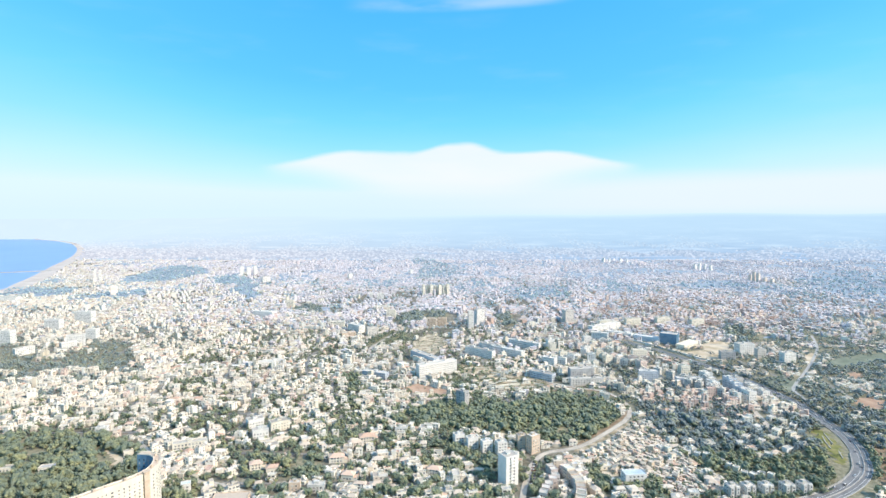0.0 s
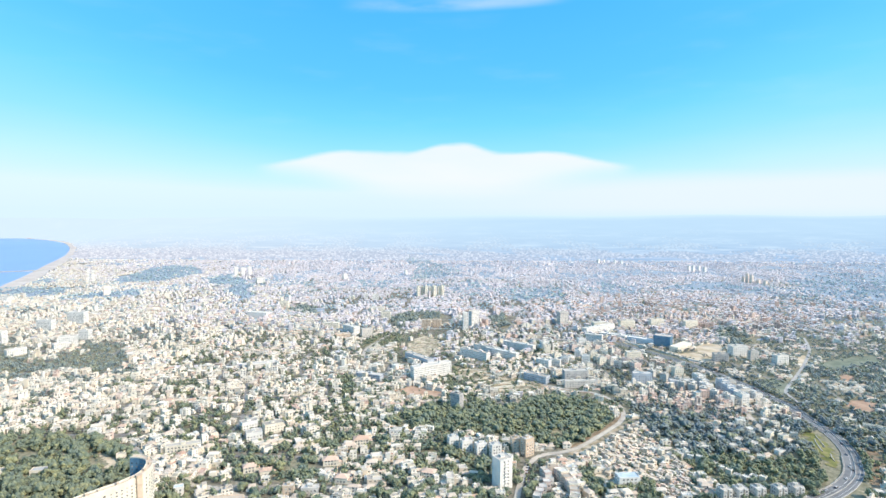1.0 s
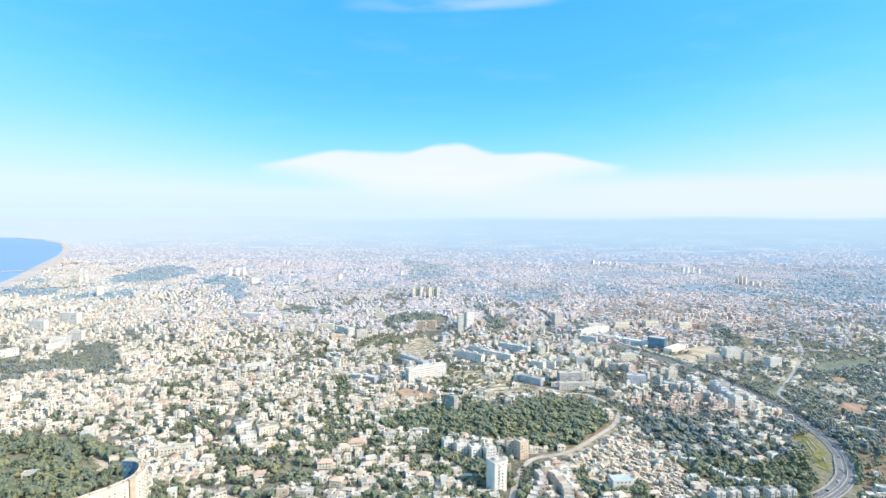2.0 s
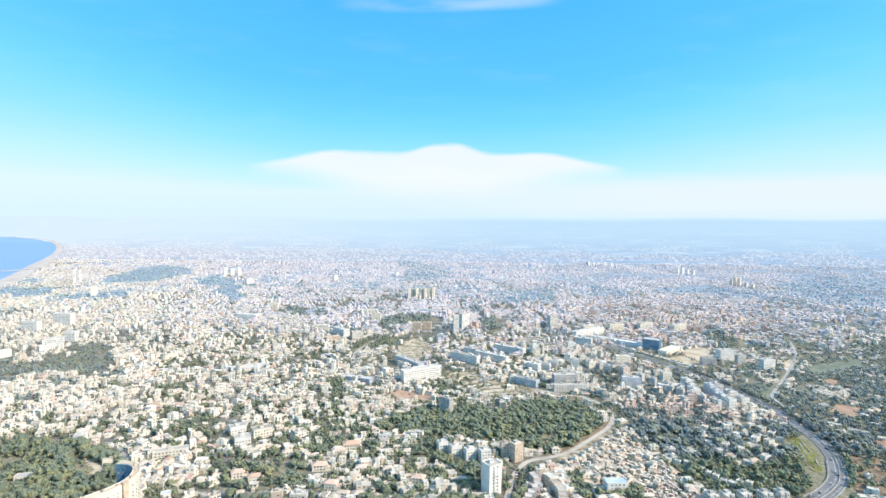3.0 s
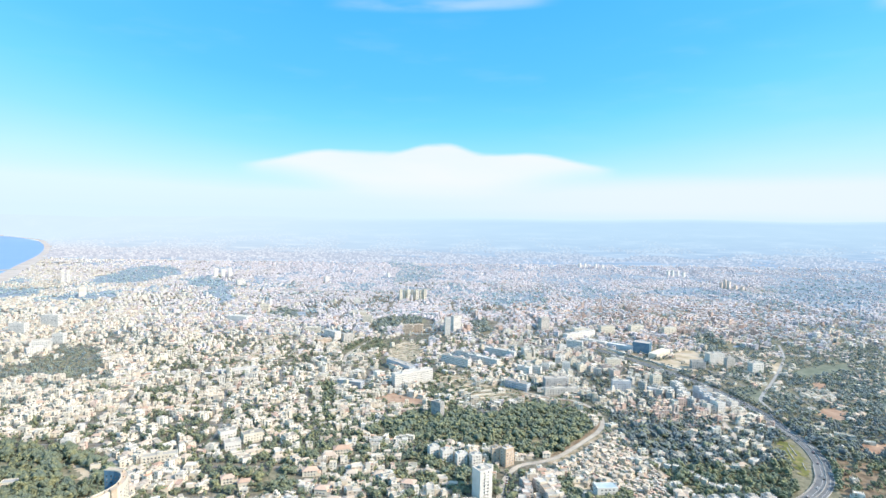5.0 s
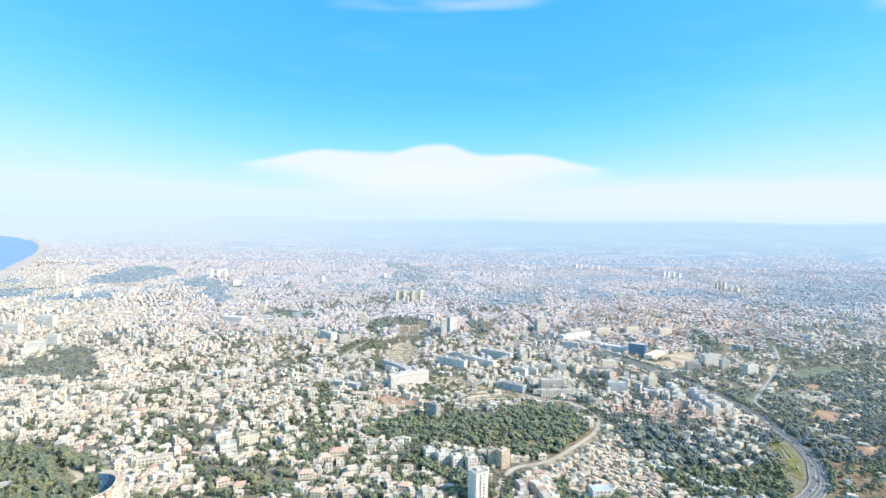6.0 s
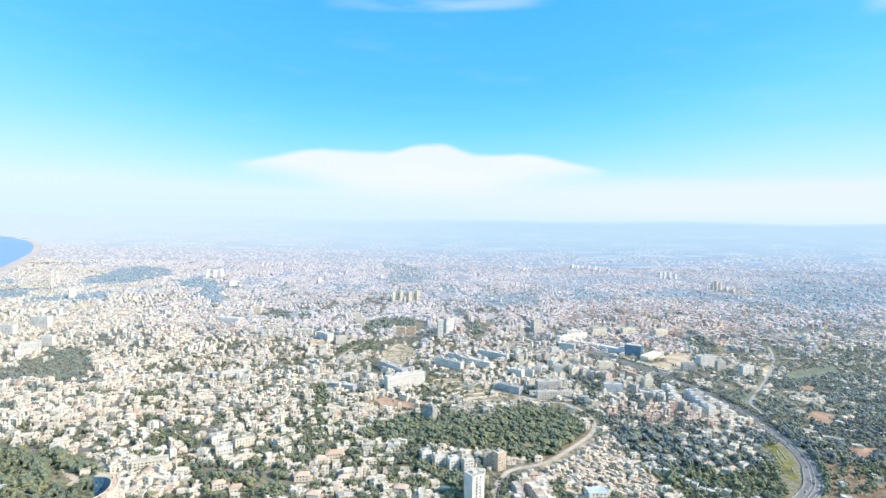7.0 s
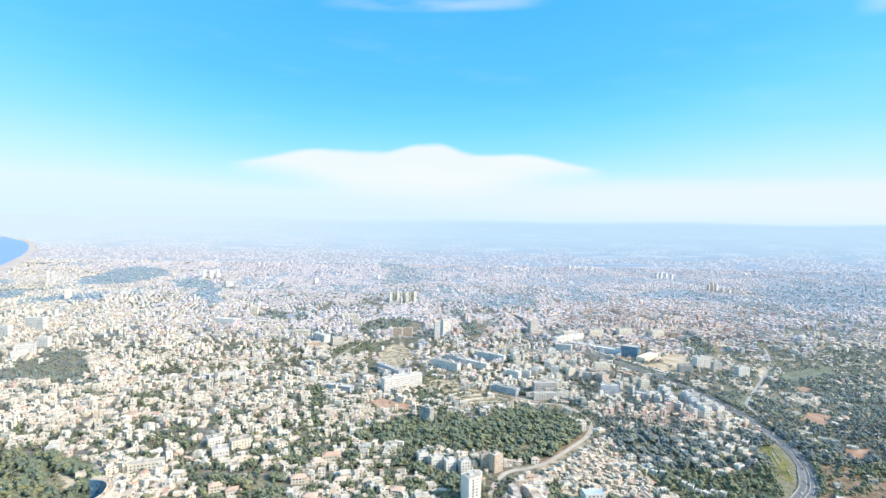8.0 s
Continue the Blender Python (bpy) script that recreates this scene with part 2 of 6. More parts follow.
M = {
    "hazed_plaster": surface("hazed_plaster", HAZED_WHITES, "island", 0.9, 9.0, hard=True),
    "tile": surface("pale_tile", [(0.0, (0.60, 0.48, 0.38)), (0.5, (0.66, 0.57, 0.47)), (0.85, (0.62, 0.50, 0.40)), (1.0, (0.56, 0.37, 0.28))], "island", 0.4, 3.0, amount=0.6),
    "hazed_roof": surface("hazed_roof", [(0.0, (0.60, 0.55, 0.54)), (0.3, (0.68, 0.65, 0.65)), (0.55, (0.50, 0.45, 0.44)), (0.8, (0.57, 0.52, 0.52))], "island", 0.8, 5.0, hard=True),
    "plaster": surface("painted_plaster", WHITES, "object", 0.7, 6.0, hard=True),
    "town_plaster": surface("town_plaster", WHITES, "island", 0.9, 9.0, hard=True),
    "pink_plaster": surface("pink_plaster", PINKS, "island", 0.9, 9.0, hard=True),
    "town_roof": surface("town_roof", ROOFS, "island", 0.8, 5.0, hard=True),
    "flat_roof": surface("flat_roof", [(0.0, (0.38, 0.35, 0.30)), (0.5, (0.53, 0.49, 0.43)), (1.0, (0.68, 0.65, 0.59))], "object", 0.6, 3.5, amount=0.6),
    "terracotta": surface("terracotta_tile", [(0.0, (0.58, 0.40, 0.30)), (1.0, (0.69, 0.51, 0.40))], "object", 0.35, 2.5, amount=0.6),
    "white": surface("white_render", [(0.0, (0.72, 0.70, 0.66)), (1.0, (0.80, 0.78, 0.74))], "noise", 0.8, 9.0, amount=0.25),
    "pale": surface("pale_grey_render", [(0.0, (0.54, 0.52, 0.49)), (1.0, (0.66, 0.63, 0.58))], "noise", 0.8, 9.0, amount=0.3),
    "house_tile": surface("pale_house_tile", [(0.0, (0.52, 0.46, 0.38)), (0.5, (0.66, 0.60, 0.51)), (1.0, (0.55, 0.45, 0.36))], "object", 0.35, 2.5, amount=0.6),
    "sandy": surface("sandy_plaster", [(0.0, (0.70, 0.61, 0.48)), (0.3, (0.57, 0.47, 0.36)), (0.55, (0.78, 0.72, 0.61)), (0.75, (0.62, 0.52, 0.41)), (0.9, (0.46, 0.37, 0.29))], "object", 0.6, 4.0, hard=True),
    "row_roof": surface("sandy_roof", [(0.0, (0.50, 0.41, 0.31)), (0.4, (0.66, 0.58, 0.47)), (0.7, (0.56, 0.46, 0.36)), (1.0, (0.72, 0.65, 0.55))], "object", 0.35, 2.5, amount=0.6),
    "cream": surface("cream_render", [(0.0, (0.74, 0.68, 0.56)), (1.0, (0.80, 0.75, 0.64))], "noise", 0.8, 7.0),
    "tan": surface("tan_brick", [(0.0, (0.58, 0.45, 0.34)), (1.0, (0.68, 0.56, 0.44))], "noise", 0.5, 4.0),
    "rose": surface("rose_render", [(0.0, (0.58, 0.47, 0.42)), (1.0, (0.68, 0.56, 0.50))], "noise", 0.8, 7.0),
    "blush": surface("blush_render", [(0.0, (0.74, 0.63, 0.55)), (1.0, (0.81, 0.72, 0.64))], "noise", 0.8, 7.0),
    "grey": surface("grey_concrete", [(0.0, (0.40, 0.40, 0.40)), (1.0, (0.52, 0.51, 0.50))], "noise", 0.7, 6.0, amount=0.5),
    # blue-grey that partly stands in for shade on fronts turned from the sun
    "slate": surface("blue_grey_shade_wall", [(0.0, (0.47, 0.51, 0.57)), (1.0, (0.57, 0.61, 0.66))], "noise", 0.9, 7.0, rough=0.45),
    "pale_blue": surface("pale_blue_sheet", [(0.0, (0.46, 0.56, 0.64)), (1.0, (0.60, 0.68, 0.74))], "noise", 0.9, 5.0, rough=0.5),
    "asphalt": surface("worn_asphalt", [(0.0, (0.17, 0.175, 0.18)), (1.0, (0.25, 0.25, 0.25))], "noise", 0.6, 14.0, amount=0.5),
    "lane": surface("pale_street", [(0.0, (0.45, 0.40, 0.34)), (1.0, (0.58, 0.53, 0.45))], "noise", 0.6, 12.0, amount=0.5),
    "street": surface("town_street", [(0.0, (0.21, 0.205, 0.20)), (1.0, (0.32, 0.305, 0.285))], "noise", 0.6, 12.0, amount=0.5),
    "kerb": surface("kerb_concrete", [(0.0, (0.38, 0.37, 0.35)), (1.0, (0.50, 0.48, 0.45))], "noise", 0.5, 5.0),
    "paint": surface("road_paint", [(0.0, (0.70, 0.70, 0.68)), (1.0, (0.78, 0.78, 0.76))], "noise", 0.4, 3.0),
    "beach": surface("beach_sand", [(0.0, (0.55, 0.47, 0.41)), (1.0, (0.64, 0.57, 0.51))], "noise", 3.0, 60.0, amount=0.3),
    "sand": surface("bare_sand", [(0.0, (0.50, 0.40, 0.27)), (1.0, (0.66, 0.56, 0.42))], "noise", 1.5, 22.0, amount=0.5),
    "quarry": surface("sandy_terrace", [(0.0, (0.26, 0.22, 0.15)), (0.35, (0.46, 0.39, 0.28)), (1.0, (0.66, 0.57, 0.43))], "noise", 1.2, 11.0, amount=0.6),
    "red_earth": surface("red_earth", [(0.0, (0.40, 0.25, 0.17)), (1.0, (0.55, 0.39, 0.28))], "noise", 1.5, 16.0, amount=0.5),
    "terrace": surface("dry_terrace", [(0.0, (0.18, 0.17, 0.10)), (0.4, (0.33, 0.27, 0.18)), (1.0, (0.50, 0.42, 0.31))], "noise", 1.0, 9.0, amount=0.6),
    "bank": surface("dry_bank", [(0.0, (0.20, 0.145, 0.095)), (1.0, (0.34, 0.26, 0.18))], "noise", 0.8, 7.0, amount=0.6),
    "meadow": surface("meadow_grass", [(0.0, (0.165, 0.195, 0.14)), (1.0, (0.27, 0.285, 0.215))], "noise", 1.5, 25.0, amount=0.6),
    "grass": surface("dry_grass", [(0.0, (0.13, 0.15, 0.045)), (0.6, (0.22, 0.22, 0.07)), (1.0, (0.33, 0.28, 0.13))], "noise", 1.2, 14.0, amount=0.6),
    "bark": surface("bark", [(0.0, (0.11, 0.08, 0.055)), (1.0, (0.18, 0.14, 0.10))], "noise", 0.15, 1.0),
    "steel": surface("galvanised_steel", [(0.0, (0.45, 0.46, 0.47)), (1.0, (0.55, 0.56, 0.57))], "noise", 0.5, 3.0, rough=0.45),
    "car_paint": surface("car_paint", [(0.0, (0.62, 0.62, 0.62)), (0.25, (0.06, 0.06, 0.07)), (0.5, (0.35, 0.36, 0.38)), (0.76, (0.24, 0.06, 0.05)), (0.82, (0.70, 0.70, 0.68)), (0.93, (0.08, 0.12, 0.22))],
                         "object", 0.4, 2.0, rough=0.3, depth=0.002, amount=0.1, specular=0.5, hard=True),
    "rubber": surface("tyre_rubber", [(0.0, (0.02, 0.02, 0.02)), (1.0, (0.035, 0.035, 0.035))], "noise", 0.1, 0.5),
}


def make_foliage(name, deep, olive, grey):
    """Leaves of mixed trees: tone by clump, and by stands of one kind some tens of metres wide."""
    m, n = material(name)
    geo = n.add("ShaderNodeNewGeometry")
    pos = geo.outputs["Position"]
    leaf = n.noise(pos, 1.6, 3.0, 0.7)
    tree = n.noise(pos, 0.15, 1.5, 0.5)
    stand = n.noise(pos, 0.03, 3.0, 0.6)
    col = n.steps(geo.outputs["Random Per Island"], deep)
    light = n.steps(geo.outputs["Random Per Island"], olive)
    dull = n.steps(geo.outputs["Random Per Island"], grey)
    kind = n.math("ADD", n.math("MULTIPLY", tree, 0.6), n.math("MULTIPLY", stand, 0.4))
    col = n.mix(n.ramp01(kind, 0.50, 0.60), col, light)
    col = n.mix(n.ramp01(kind, 0.46, 0.38), col, dull)
    col = n.mix(1.0, col, n.steps(tree, [(0.30, (0.86, 0.88, 0.92)), (0.5, (1.02, 1.02, 1.0)), (0.70, (1.26, 1.24, 1.10))]), "MULTIPLY")
    # this lift above plain leaf colour also stands in for haze
    col = n.mix(1.0, col, n.steps(leaf, [(0.3, (1.36, 1.35, 1.34)), (0.7, (1.82, 1.80, 1.72))]), "MULTIPLY")
    b = n.add("ShaderNodeBsdfPrincipled")
    n.link(col, b.inputs["Base Color"])
    b.inputs["Roughness"].default_value = 0.65
    b.inputs["Specular IOR Level"].default_value = 0.1
    k = n.add("ShaderNodeBump")
    k.inputs["Strength"].default_value, k.inputs["Distance"].default_value = 0.35, 0.4
    n.link(leaf, k.inputs["Height"])
    n.link(k.outputs[0], b.inputs["Normal"])
    t = n.add("ShaderNodeBsdfTranslucent")
    n.link(col, t.inputs["Color"])
    mix = n.add("ShaderNodeMixShader")
    mix.inputs[0].default_value = 0.2
    n.link(b.outputs[0], mix.inputs[1])
    n.link(t.outputs[0], mix.inputs[2])
    out = n.add("ShaderNodeOutputMaterial")
    n.link(mix.outputs[0], out.inputs[0])
    return m


def make_glass():
    m, n = material("window_glass")
    pos = n.add("ShaderNodeNewGeometry")
    tone = n.math("FRACT", n.math("ADD", pos.outputs["Random Per Island"], n.add("ShaderNodeObjectInfo").outputs["Random"]))
    # dark glass, or panes lightened to soften the contrast as haze does
    col = n.steps(tone, [(0.0, (0.06, 0.07, 0.085)), (0.35, (0.13, 0.14, 0.15)), (0.65, (0.32, 0.29, 0.25)), (0.85, (0.48, 0.44, 0.38))], "CONSTANT")
    finish(n, col, 0.25, None, specular=0.5)
    return m


def make_facade_glass():
    m, n = material("blue_facade_glass")
    pos = n.add("ShaderNodeNewGeometry")
    col = n.steps(n.noise(pos.outputs["Position"], 0.2), [(0.3, (0.10, 0.21, 0.31)), (0.7, (0.15, 0.28, 0.39))])
    finish(n, col, 0.2, None, specular=0.6)
    return m


def make_water():
    m, n = material("sea_water")
    pos = n.add("ShaderNodeNewGeometry")
    swell = n.noise(pos.outputs["Position"], 0.012, 6.0, 0.6)
    col = n.steps(n.noise(pos.outputs["Position"], 0.0012, 3.0), [(0.3, (0.23, 0.36, 0.64)), (0.7, (0.29, 0.42, 0.68))])
    finish(n, col, 0.45, swell, 0.3, 3.0, specular=0.25)
    return m


def make_ground():
    """Bare earth, paving and dry scrub of the town; fields and open country farther out, tinted for haze."""
    m, n = material("town_ground")
    geo = n.add("ShaderNodeNewGeometry")
    pos = geo.outputs["Position"]
    fine = n.noise(pos, 0.22, 5.0, 0.65)
    mid = n.noise(pos, 0.035, 4.0, 0.6)
    broad = n.noise(pos, 0.006, 4.0, 0.55)
    town = n.steps(n.math("ADD", n.math("MULTIPLY", fine, 0.5), n.math("MULTIPLY", mid, 0.5)),
                   [(0.32, (0.10, 0.10, 0.075)), (0.46, (0.16, 0.15, 0.115)), (0.57, (0.26, 0.235, 0.19)), (0.70, (0.48, 0.44, 0.37))])
    scrub = n.steps(fine, [(0.35, (0.18, 0.175, 0.115)), (0.55, (0.27, 0.25, 0.175)), (0.7, (0.42, 0.37, 0.27))])
    use = n.add("ShaderNodeVertexColor")
    use.layer_name = "land"
    sep = n.add("ShaderNodeSeparateColor")
    n.link(use.outputs[0], sep.inputs[0])
    green, country, haze_tint = sep.outputs
    cover = n.ramp01(n.math("ADD", green, n.math("MULTIPLY", n.math("SUBTRACT", mid, 0.5), 1.2)), 0.35, 0.65)
    col = n.mix(cover, town, scrub)
    cells = n.add("ShaderNodeTexVoronoi", feature="F1")
    n.link(pos, cells.inputs["Vector"])
    cells.inputs["Scale"].default_value = 0.0045
    hue = n.add("ShaderNodeSeparateColor")
    n.link(cells.outputs["Color"], hue.inputs[0])
    fields = n.steps(n.math("ADD", n.math("MULTIPLY", hue.outputs[0], 0.6), n.math("MULTIPLY", broad, 0.4)),
                     [(0.2, (0.20, 0.24, 0.20)), (0.45, (0.32, 0.34, 0.29)), (0.6, (0.46, 0.45, 0.40)), (0.8, (0.62, 0.60, 0.56))])
    col = n.mix(country, col, fields)
    # pale blue put into the far scrub's colour to stand in for haze
    hazed_scrub = n.steps(n.math("ADD", n.math("MULTIPLY", fine, 0.4), n.math("MULTIPLY", mid, 0.6)), [(0.32, (0.22, 0.275, 0.33)), (0.5, (0.30, 0.355, 0.41)), (0.68, (0.46, 0.49, 0.52))])
    col = n.mix(n.ramp01(n.math("ADD", haze_tint, n.math("MULTIPLY", n.math("SUBTRACT", mid, 0.5), 0.8)), 0.4, 0.6), col, hazed_scrub)
    finish(n, col, 0.95, fine, 0.5, 0.5, specular=0.15)
    return m


def make_backdrop(name, specks):
    """The plain, its towns and the hills on the horizon, with the haze painted as glowing colour."""
    m, n = material(name)
    geo = n.add("ShaderNodeNewGeometry")
    pos = geo.outputs["Position"]
    sep = n.add("ShaderNodeSeparateXYZ")
    n.link(pos, sep.inputs[0])
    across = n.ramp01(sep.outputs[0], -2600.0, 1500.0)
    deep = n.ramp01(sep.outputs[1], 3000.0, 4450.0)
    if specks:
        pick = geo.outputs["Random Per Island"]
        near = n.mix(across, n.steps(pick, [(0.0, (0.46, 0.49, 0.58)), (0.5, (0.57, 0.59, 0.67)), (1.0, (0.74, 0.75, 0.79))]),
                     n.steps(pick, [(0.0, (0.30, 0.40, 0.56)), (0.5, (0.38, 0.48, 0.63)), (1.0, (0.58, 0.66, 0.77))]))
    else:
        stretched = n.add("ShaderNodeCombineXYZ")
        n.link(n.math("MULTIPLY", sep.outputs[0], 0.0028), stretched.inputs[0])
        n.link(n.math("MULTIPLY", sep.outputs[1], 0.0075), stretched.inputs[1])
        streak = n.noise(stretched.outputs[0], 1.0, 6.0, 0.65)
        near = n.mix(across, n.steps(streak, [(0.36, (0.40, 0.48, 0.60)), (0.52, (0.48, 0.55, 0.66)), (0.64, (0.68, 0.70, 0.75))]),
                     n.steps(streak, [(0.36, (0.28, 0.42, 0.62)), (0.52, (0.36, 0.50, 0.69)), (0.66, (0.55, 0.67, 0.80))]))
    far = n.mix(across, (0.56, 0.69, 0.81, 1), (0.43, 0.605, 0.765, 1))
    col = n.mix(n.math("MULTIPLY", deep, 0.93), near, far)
    # the last ridge's glow is mixed towards the pale sky above it
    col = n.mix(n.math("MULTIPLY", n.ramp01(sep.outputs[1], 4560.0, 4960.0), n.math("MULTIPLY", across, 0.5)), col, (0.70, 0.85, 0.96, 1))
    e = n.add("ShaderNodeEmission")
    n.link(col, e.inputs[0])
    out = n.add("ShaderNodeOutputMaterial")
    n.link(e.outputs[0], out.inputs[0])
    return m


M["foliage"] = make_foliage("foliage", FOLIAGE, [(0.0, (0.156, 0.167, 0.108)), (1.0, (0.194, 0.201, 0.130))], [(0.0, (0.116, 0.148, 0.124)), (1.0, (0.150, 0.182, 0.152))])
# leaves of farther trees, tinted blue and grey to stand in for haze
M["hazed_leaves"] = make_foliage("haze_blue_green_leaves", [(0.0, (0.124, 0.152, 0.160)), (1.0, (0.168, 0.190, 0.190))], [(0.0, (0.155, 0.172, 0.132)), (1.0, (0.195, 0.205, 0.158))], [(0.0, (0.122, 0.156, 0.178)), (1.0, (0.156, 0.190, 0.210))])
# key pine: the palest haze tint, for the farthest trees
M["pine"] = make_foliage("haze_blue_grey_leaves", [(0.0, (0.215, 0.285, 0.345)), (1.0, (0.265, 0.335, 0.39))], [(0.0, (0.225, 0.285, 0.30)), (1.0, (0.270, 0.325, 0.335))], [(0.0, (0.205, 0.280, 0.35)), (1.0, (0.250, 0.330, 0.40))])
M["haze_olive"] = make_foliage("haze_olive_leaves", [(0.0, (0.150, 0.184, 0.186)), (1.0, (0.195, 0.226, 0.220))], [(0.0, (0.180, 0.200, 0.165)), (1.0, (0.222, 0.236, 0.195))], [(0.0, (0.145, 0.186, 0.204)), (1.0, (0.185, 0.226, 0.240))])
M["glass"], M["facade_glass"], M["water"], M["ground"] = make_glass(), make_facade_glass(), make_water(), make_ground()
M["backdrop"], M["backdrop_town"] = make_backdrop("haze_glow_plain", False), make_backdrop("haze_glow_town", True)


# ---- plan of the place ----
def smooth(a, b, v):
    t = min(1.0, max(0.0, (v - a) / (b - a)))
    return t * t * (3 - 2 * t)


def ground_z(x, y):
    d = y + 0.03 * x
    near = 2.2 * math.sin(x / 130 + 0.7) * math.cos(y / 170) + 9 * math.exp(-((x - 95) / 110) ** 2 - ((y - 665) / 75) ** 2)
    near += 14 * math.exp(-((x + 720) / 330) ** 2 - ((y - 1700) / 260) ** 2)
    near += 13 * math.exp(-((x + 284) / 20) ** 2 - ((y - 436) / 22) ** 2)
    near *= smooth(200, 420, y) * (1 - smooth(1900, 2500, y))
    inland = smooth(-0.70, -0.52, x / max(y, 1.0))
    # far land is raised so its edge meets the horizon in the camera's view
    far = (212 + 42 * smooth(0.0, 0.7, x / max(y, 1.0))) * smooth(3500, 5200, d) * inland
    return near + max(far, 172 * smooth(4640, 4900, d))


MAIN_WOOD = [(-65, 655), (-35, 684), (12, 708), (51, 717), (85, 680), (119, 704), (152, 750), (186, 733), (215, 706), (221, 668), (212, 645),
             (185, 612), (160, 591), (133, 581), (109, 586), (102, 599), (68, 604), (30, 614), (-16, 617), (-56, 635)]
WOODS = [
    MAIN_WOOD,
    [(4, 598), (29, 601), (56, 550), (54, 506), (31, 529), (9, 559), (-9, 578)],
    [(-497, 599), (-463, 606), (-420, 608), (-367, 595), (-325, 570), (-308, 552), (-280, 500), (-304, 440), (-325, 420), (-396, 420), (-516, 593)],
    [(-305, 440), (-285, 470), (-262, 461), (-252, 447), (-255, 434), (-272, 412), (-292, 395), (-325, 400)],
    [(245, 653), (275, 666), (318, 668), (322, 621), (295, 577), (265, 579), (248, 612)],
    [(309, 607), (343, 618), (358, 600), (350, 562), (312, 565)],
    [(258, 558), (305, 565), (330, 543), (352, 525), (385, 510), (366, 497), (336, 489), (290, 500), (262, 506), (254, 528)],
    [(431, 664), (424, 615), (402, 562), (392, 523), (358, 514), (352, 542), (385, 570)],
    [(-232, 452), (-212, 452), (-222, 500), (-240, 505), (-243, 480)],
    [(478, 676), (496, 678), (488, 616), (462, 562), (447, 530), (440, 530), (450, 560), (462, 590), (470, 630)],
    [(470, 578), (519, 580), (526, 546), (490, 536), (475, 558)],
    [(-154, 823), (-137, 846), (-116, 764), (-131, 740)],
    [(-161, 545), (-142, 551), (-119, 524), (-117, 502), (-151, 501)],
    [(-150, 1015), (-140, 1085), (-104, 1130), (-74, 1111), (-66, 1052), (-100, 1010)],
]
WEST_WOOD = [(-863, 1003), (-764, 1011), (-648, 906), (-670, 1063), (-578, 1013), (-501, 883), (-517, 845), (-615, 859), (-624, 811), (-662, 766)]
PARKS = [
    [(-1126, 1878), (-1216, 2203), (-1231, 2461), (-1105, 2511), (-942, 2159), (-964, 1925)],
    [(-1400, 1763), (-1340, 1807), (-1173, 1759), (-1082, 1571), (-1254, 1625), (-1292, 1549)],
    [(-1063, 1444), (-1068, 1599), (-980, 1661), (-897, 1685), (-844, 1599), (-962, 1535)],
    [(-879, 2032), (-812, 2189), (-539, 1655), (-542, 1519), (-675, 1698)],
    [(-389, 1407), (-362, 1460), (-313, 1408), (-298, 1338), (-339, 1337)],
    [(-114, 1304), (-69, 1363), (9, 1364), (8, 1288), (-68, 1205), (-81, 1122)],
    [(-101, 2000), (-101, 2511), (-185, 2797), (-176, 3155), (42, 2511), (108, 2274), (13, 2075)],
    [(573, 1131), (629, 1194), (665, 1170), (610, 1043), (553, 1026)],
    [(826, 1918), (1035, 1977), (1011, 1787), (776, 1759)],
    [(1380, 2097), (1683, 2275), (1978, 2087), (1580, 1664), (1194, 1501), (1161, 1657)],
    [(116, 1302), (162, 1340), (164, 1200), (117, 1169)],
    [(178, 1787), (410, 1832), (363, 1550), (188, 1565)],
]
SAND_SITE = [(474, 985), (490, 1030), (520, 1052), (548, 1050), (541, 1020), (512, 962), (500, 945), (478, 952)]
PODIUM = [(352, 1066), (372, 1062), (400, 1032), (424, 1000), (434, 972), (462, 985), (474, 978), (476, 948), (496, 938), (474, 906), (446, 914), (428, 958), (402, 1006)]
RED_SITE = [(-67, 764), (-36, 789), (5, 763), (12, 736), (-34, 734)]
CLEARING = [(21, 890), (76, 876), (106, 832), (149, 816), (155, 770), (118, 748), (80, 745), (58, 789), (30, 838)]
VERGE = [(423, 616), (435, 612), (423, 570), (401, 530), (390, 524), (400, 552), (409, 584)]
EARTH = [
    [(457, 569), (473, 574), (447, 533), (408, 480), (398, 480)],
    [(460, 548), (488, 560), (477, 532), (433, 474), (415, 474)],
    [(463, 512), (510, 531), (488, 482), (438, 474)],
    [(517, 604), (540, 610), (550, 599), (522, 577), (502, 582)],
    [(537, 712), (566, 719), (569, 691), (554, 677), (534, 687)],
    [(625, 835), (644, 844), (649, 835), (624, 806), (609, 806)],
    [(552, 720), (578, 727), (586, 711), (574, 696), (555, 702)],
]
TERRACE = [(231, 568), (237, 563), (244, 558), (254, 556), (263, 552), (270, 548), (275, 543), (279, 535), (282, 527), (285, 518), (289, 511), (294, 505), (303, 507), (310, 503), (318, 501)]
QUARRY = [(-62, 952), (-60, 1030), (-50, 1075), (-34, 1112), (-4, 1080), (6, 1010), (-14, 955), (-38, 938)]
GREEN_PARK = [(445, 768), (481, 812), (518, 824), (521, 790), (490, 750), (474, 748)]
ROADSIDE = [(366, 490), (380, 520), (394, 550), (408, 585), (420, 620), (452, 618), (442, 560), (408, 498), (380, 482)]
YARD = [(150, 517), (156, 523), (163, 524), (168, 517), (164, 508), (157, 503), (150, 506)]
PINK_ROWS = [(285, 770), (421, 768), (392, 674), (345, 622), (335, 665), (262, 690)]
WOOD_PATH = [(-360, 562), (-345, 560), (-320, 538), (-312, 520), (-322, 519), (-340, 540)]
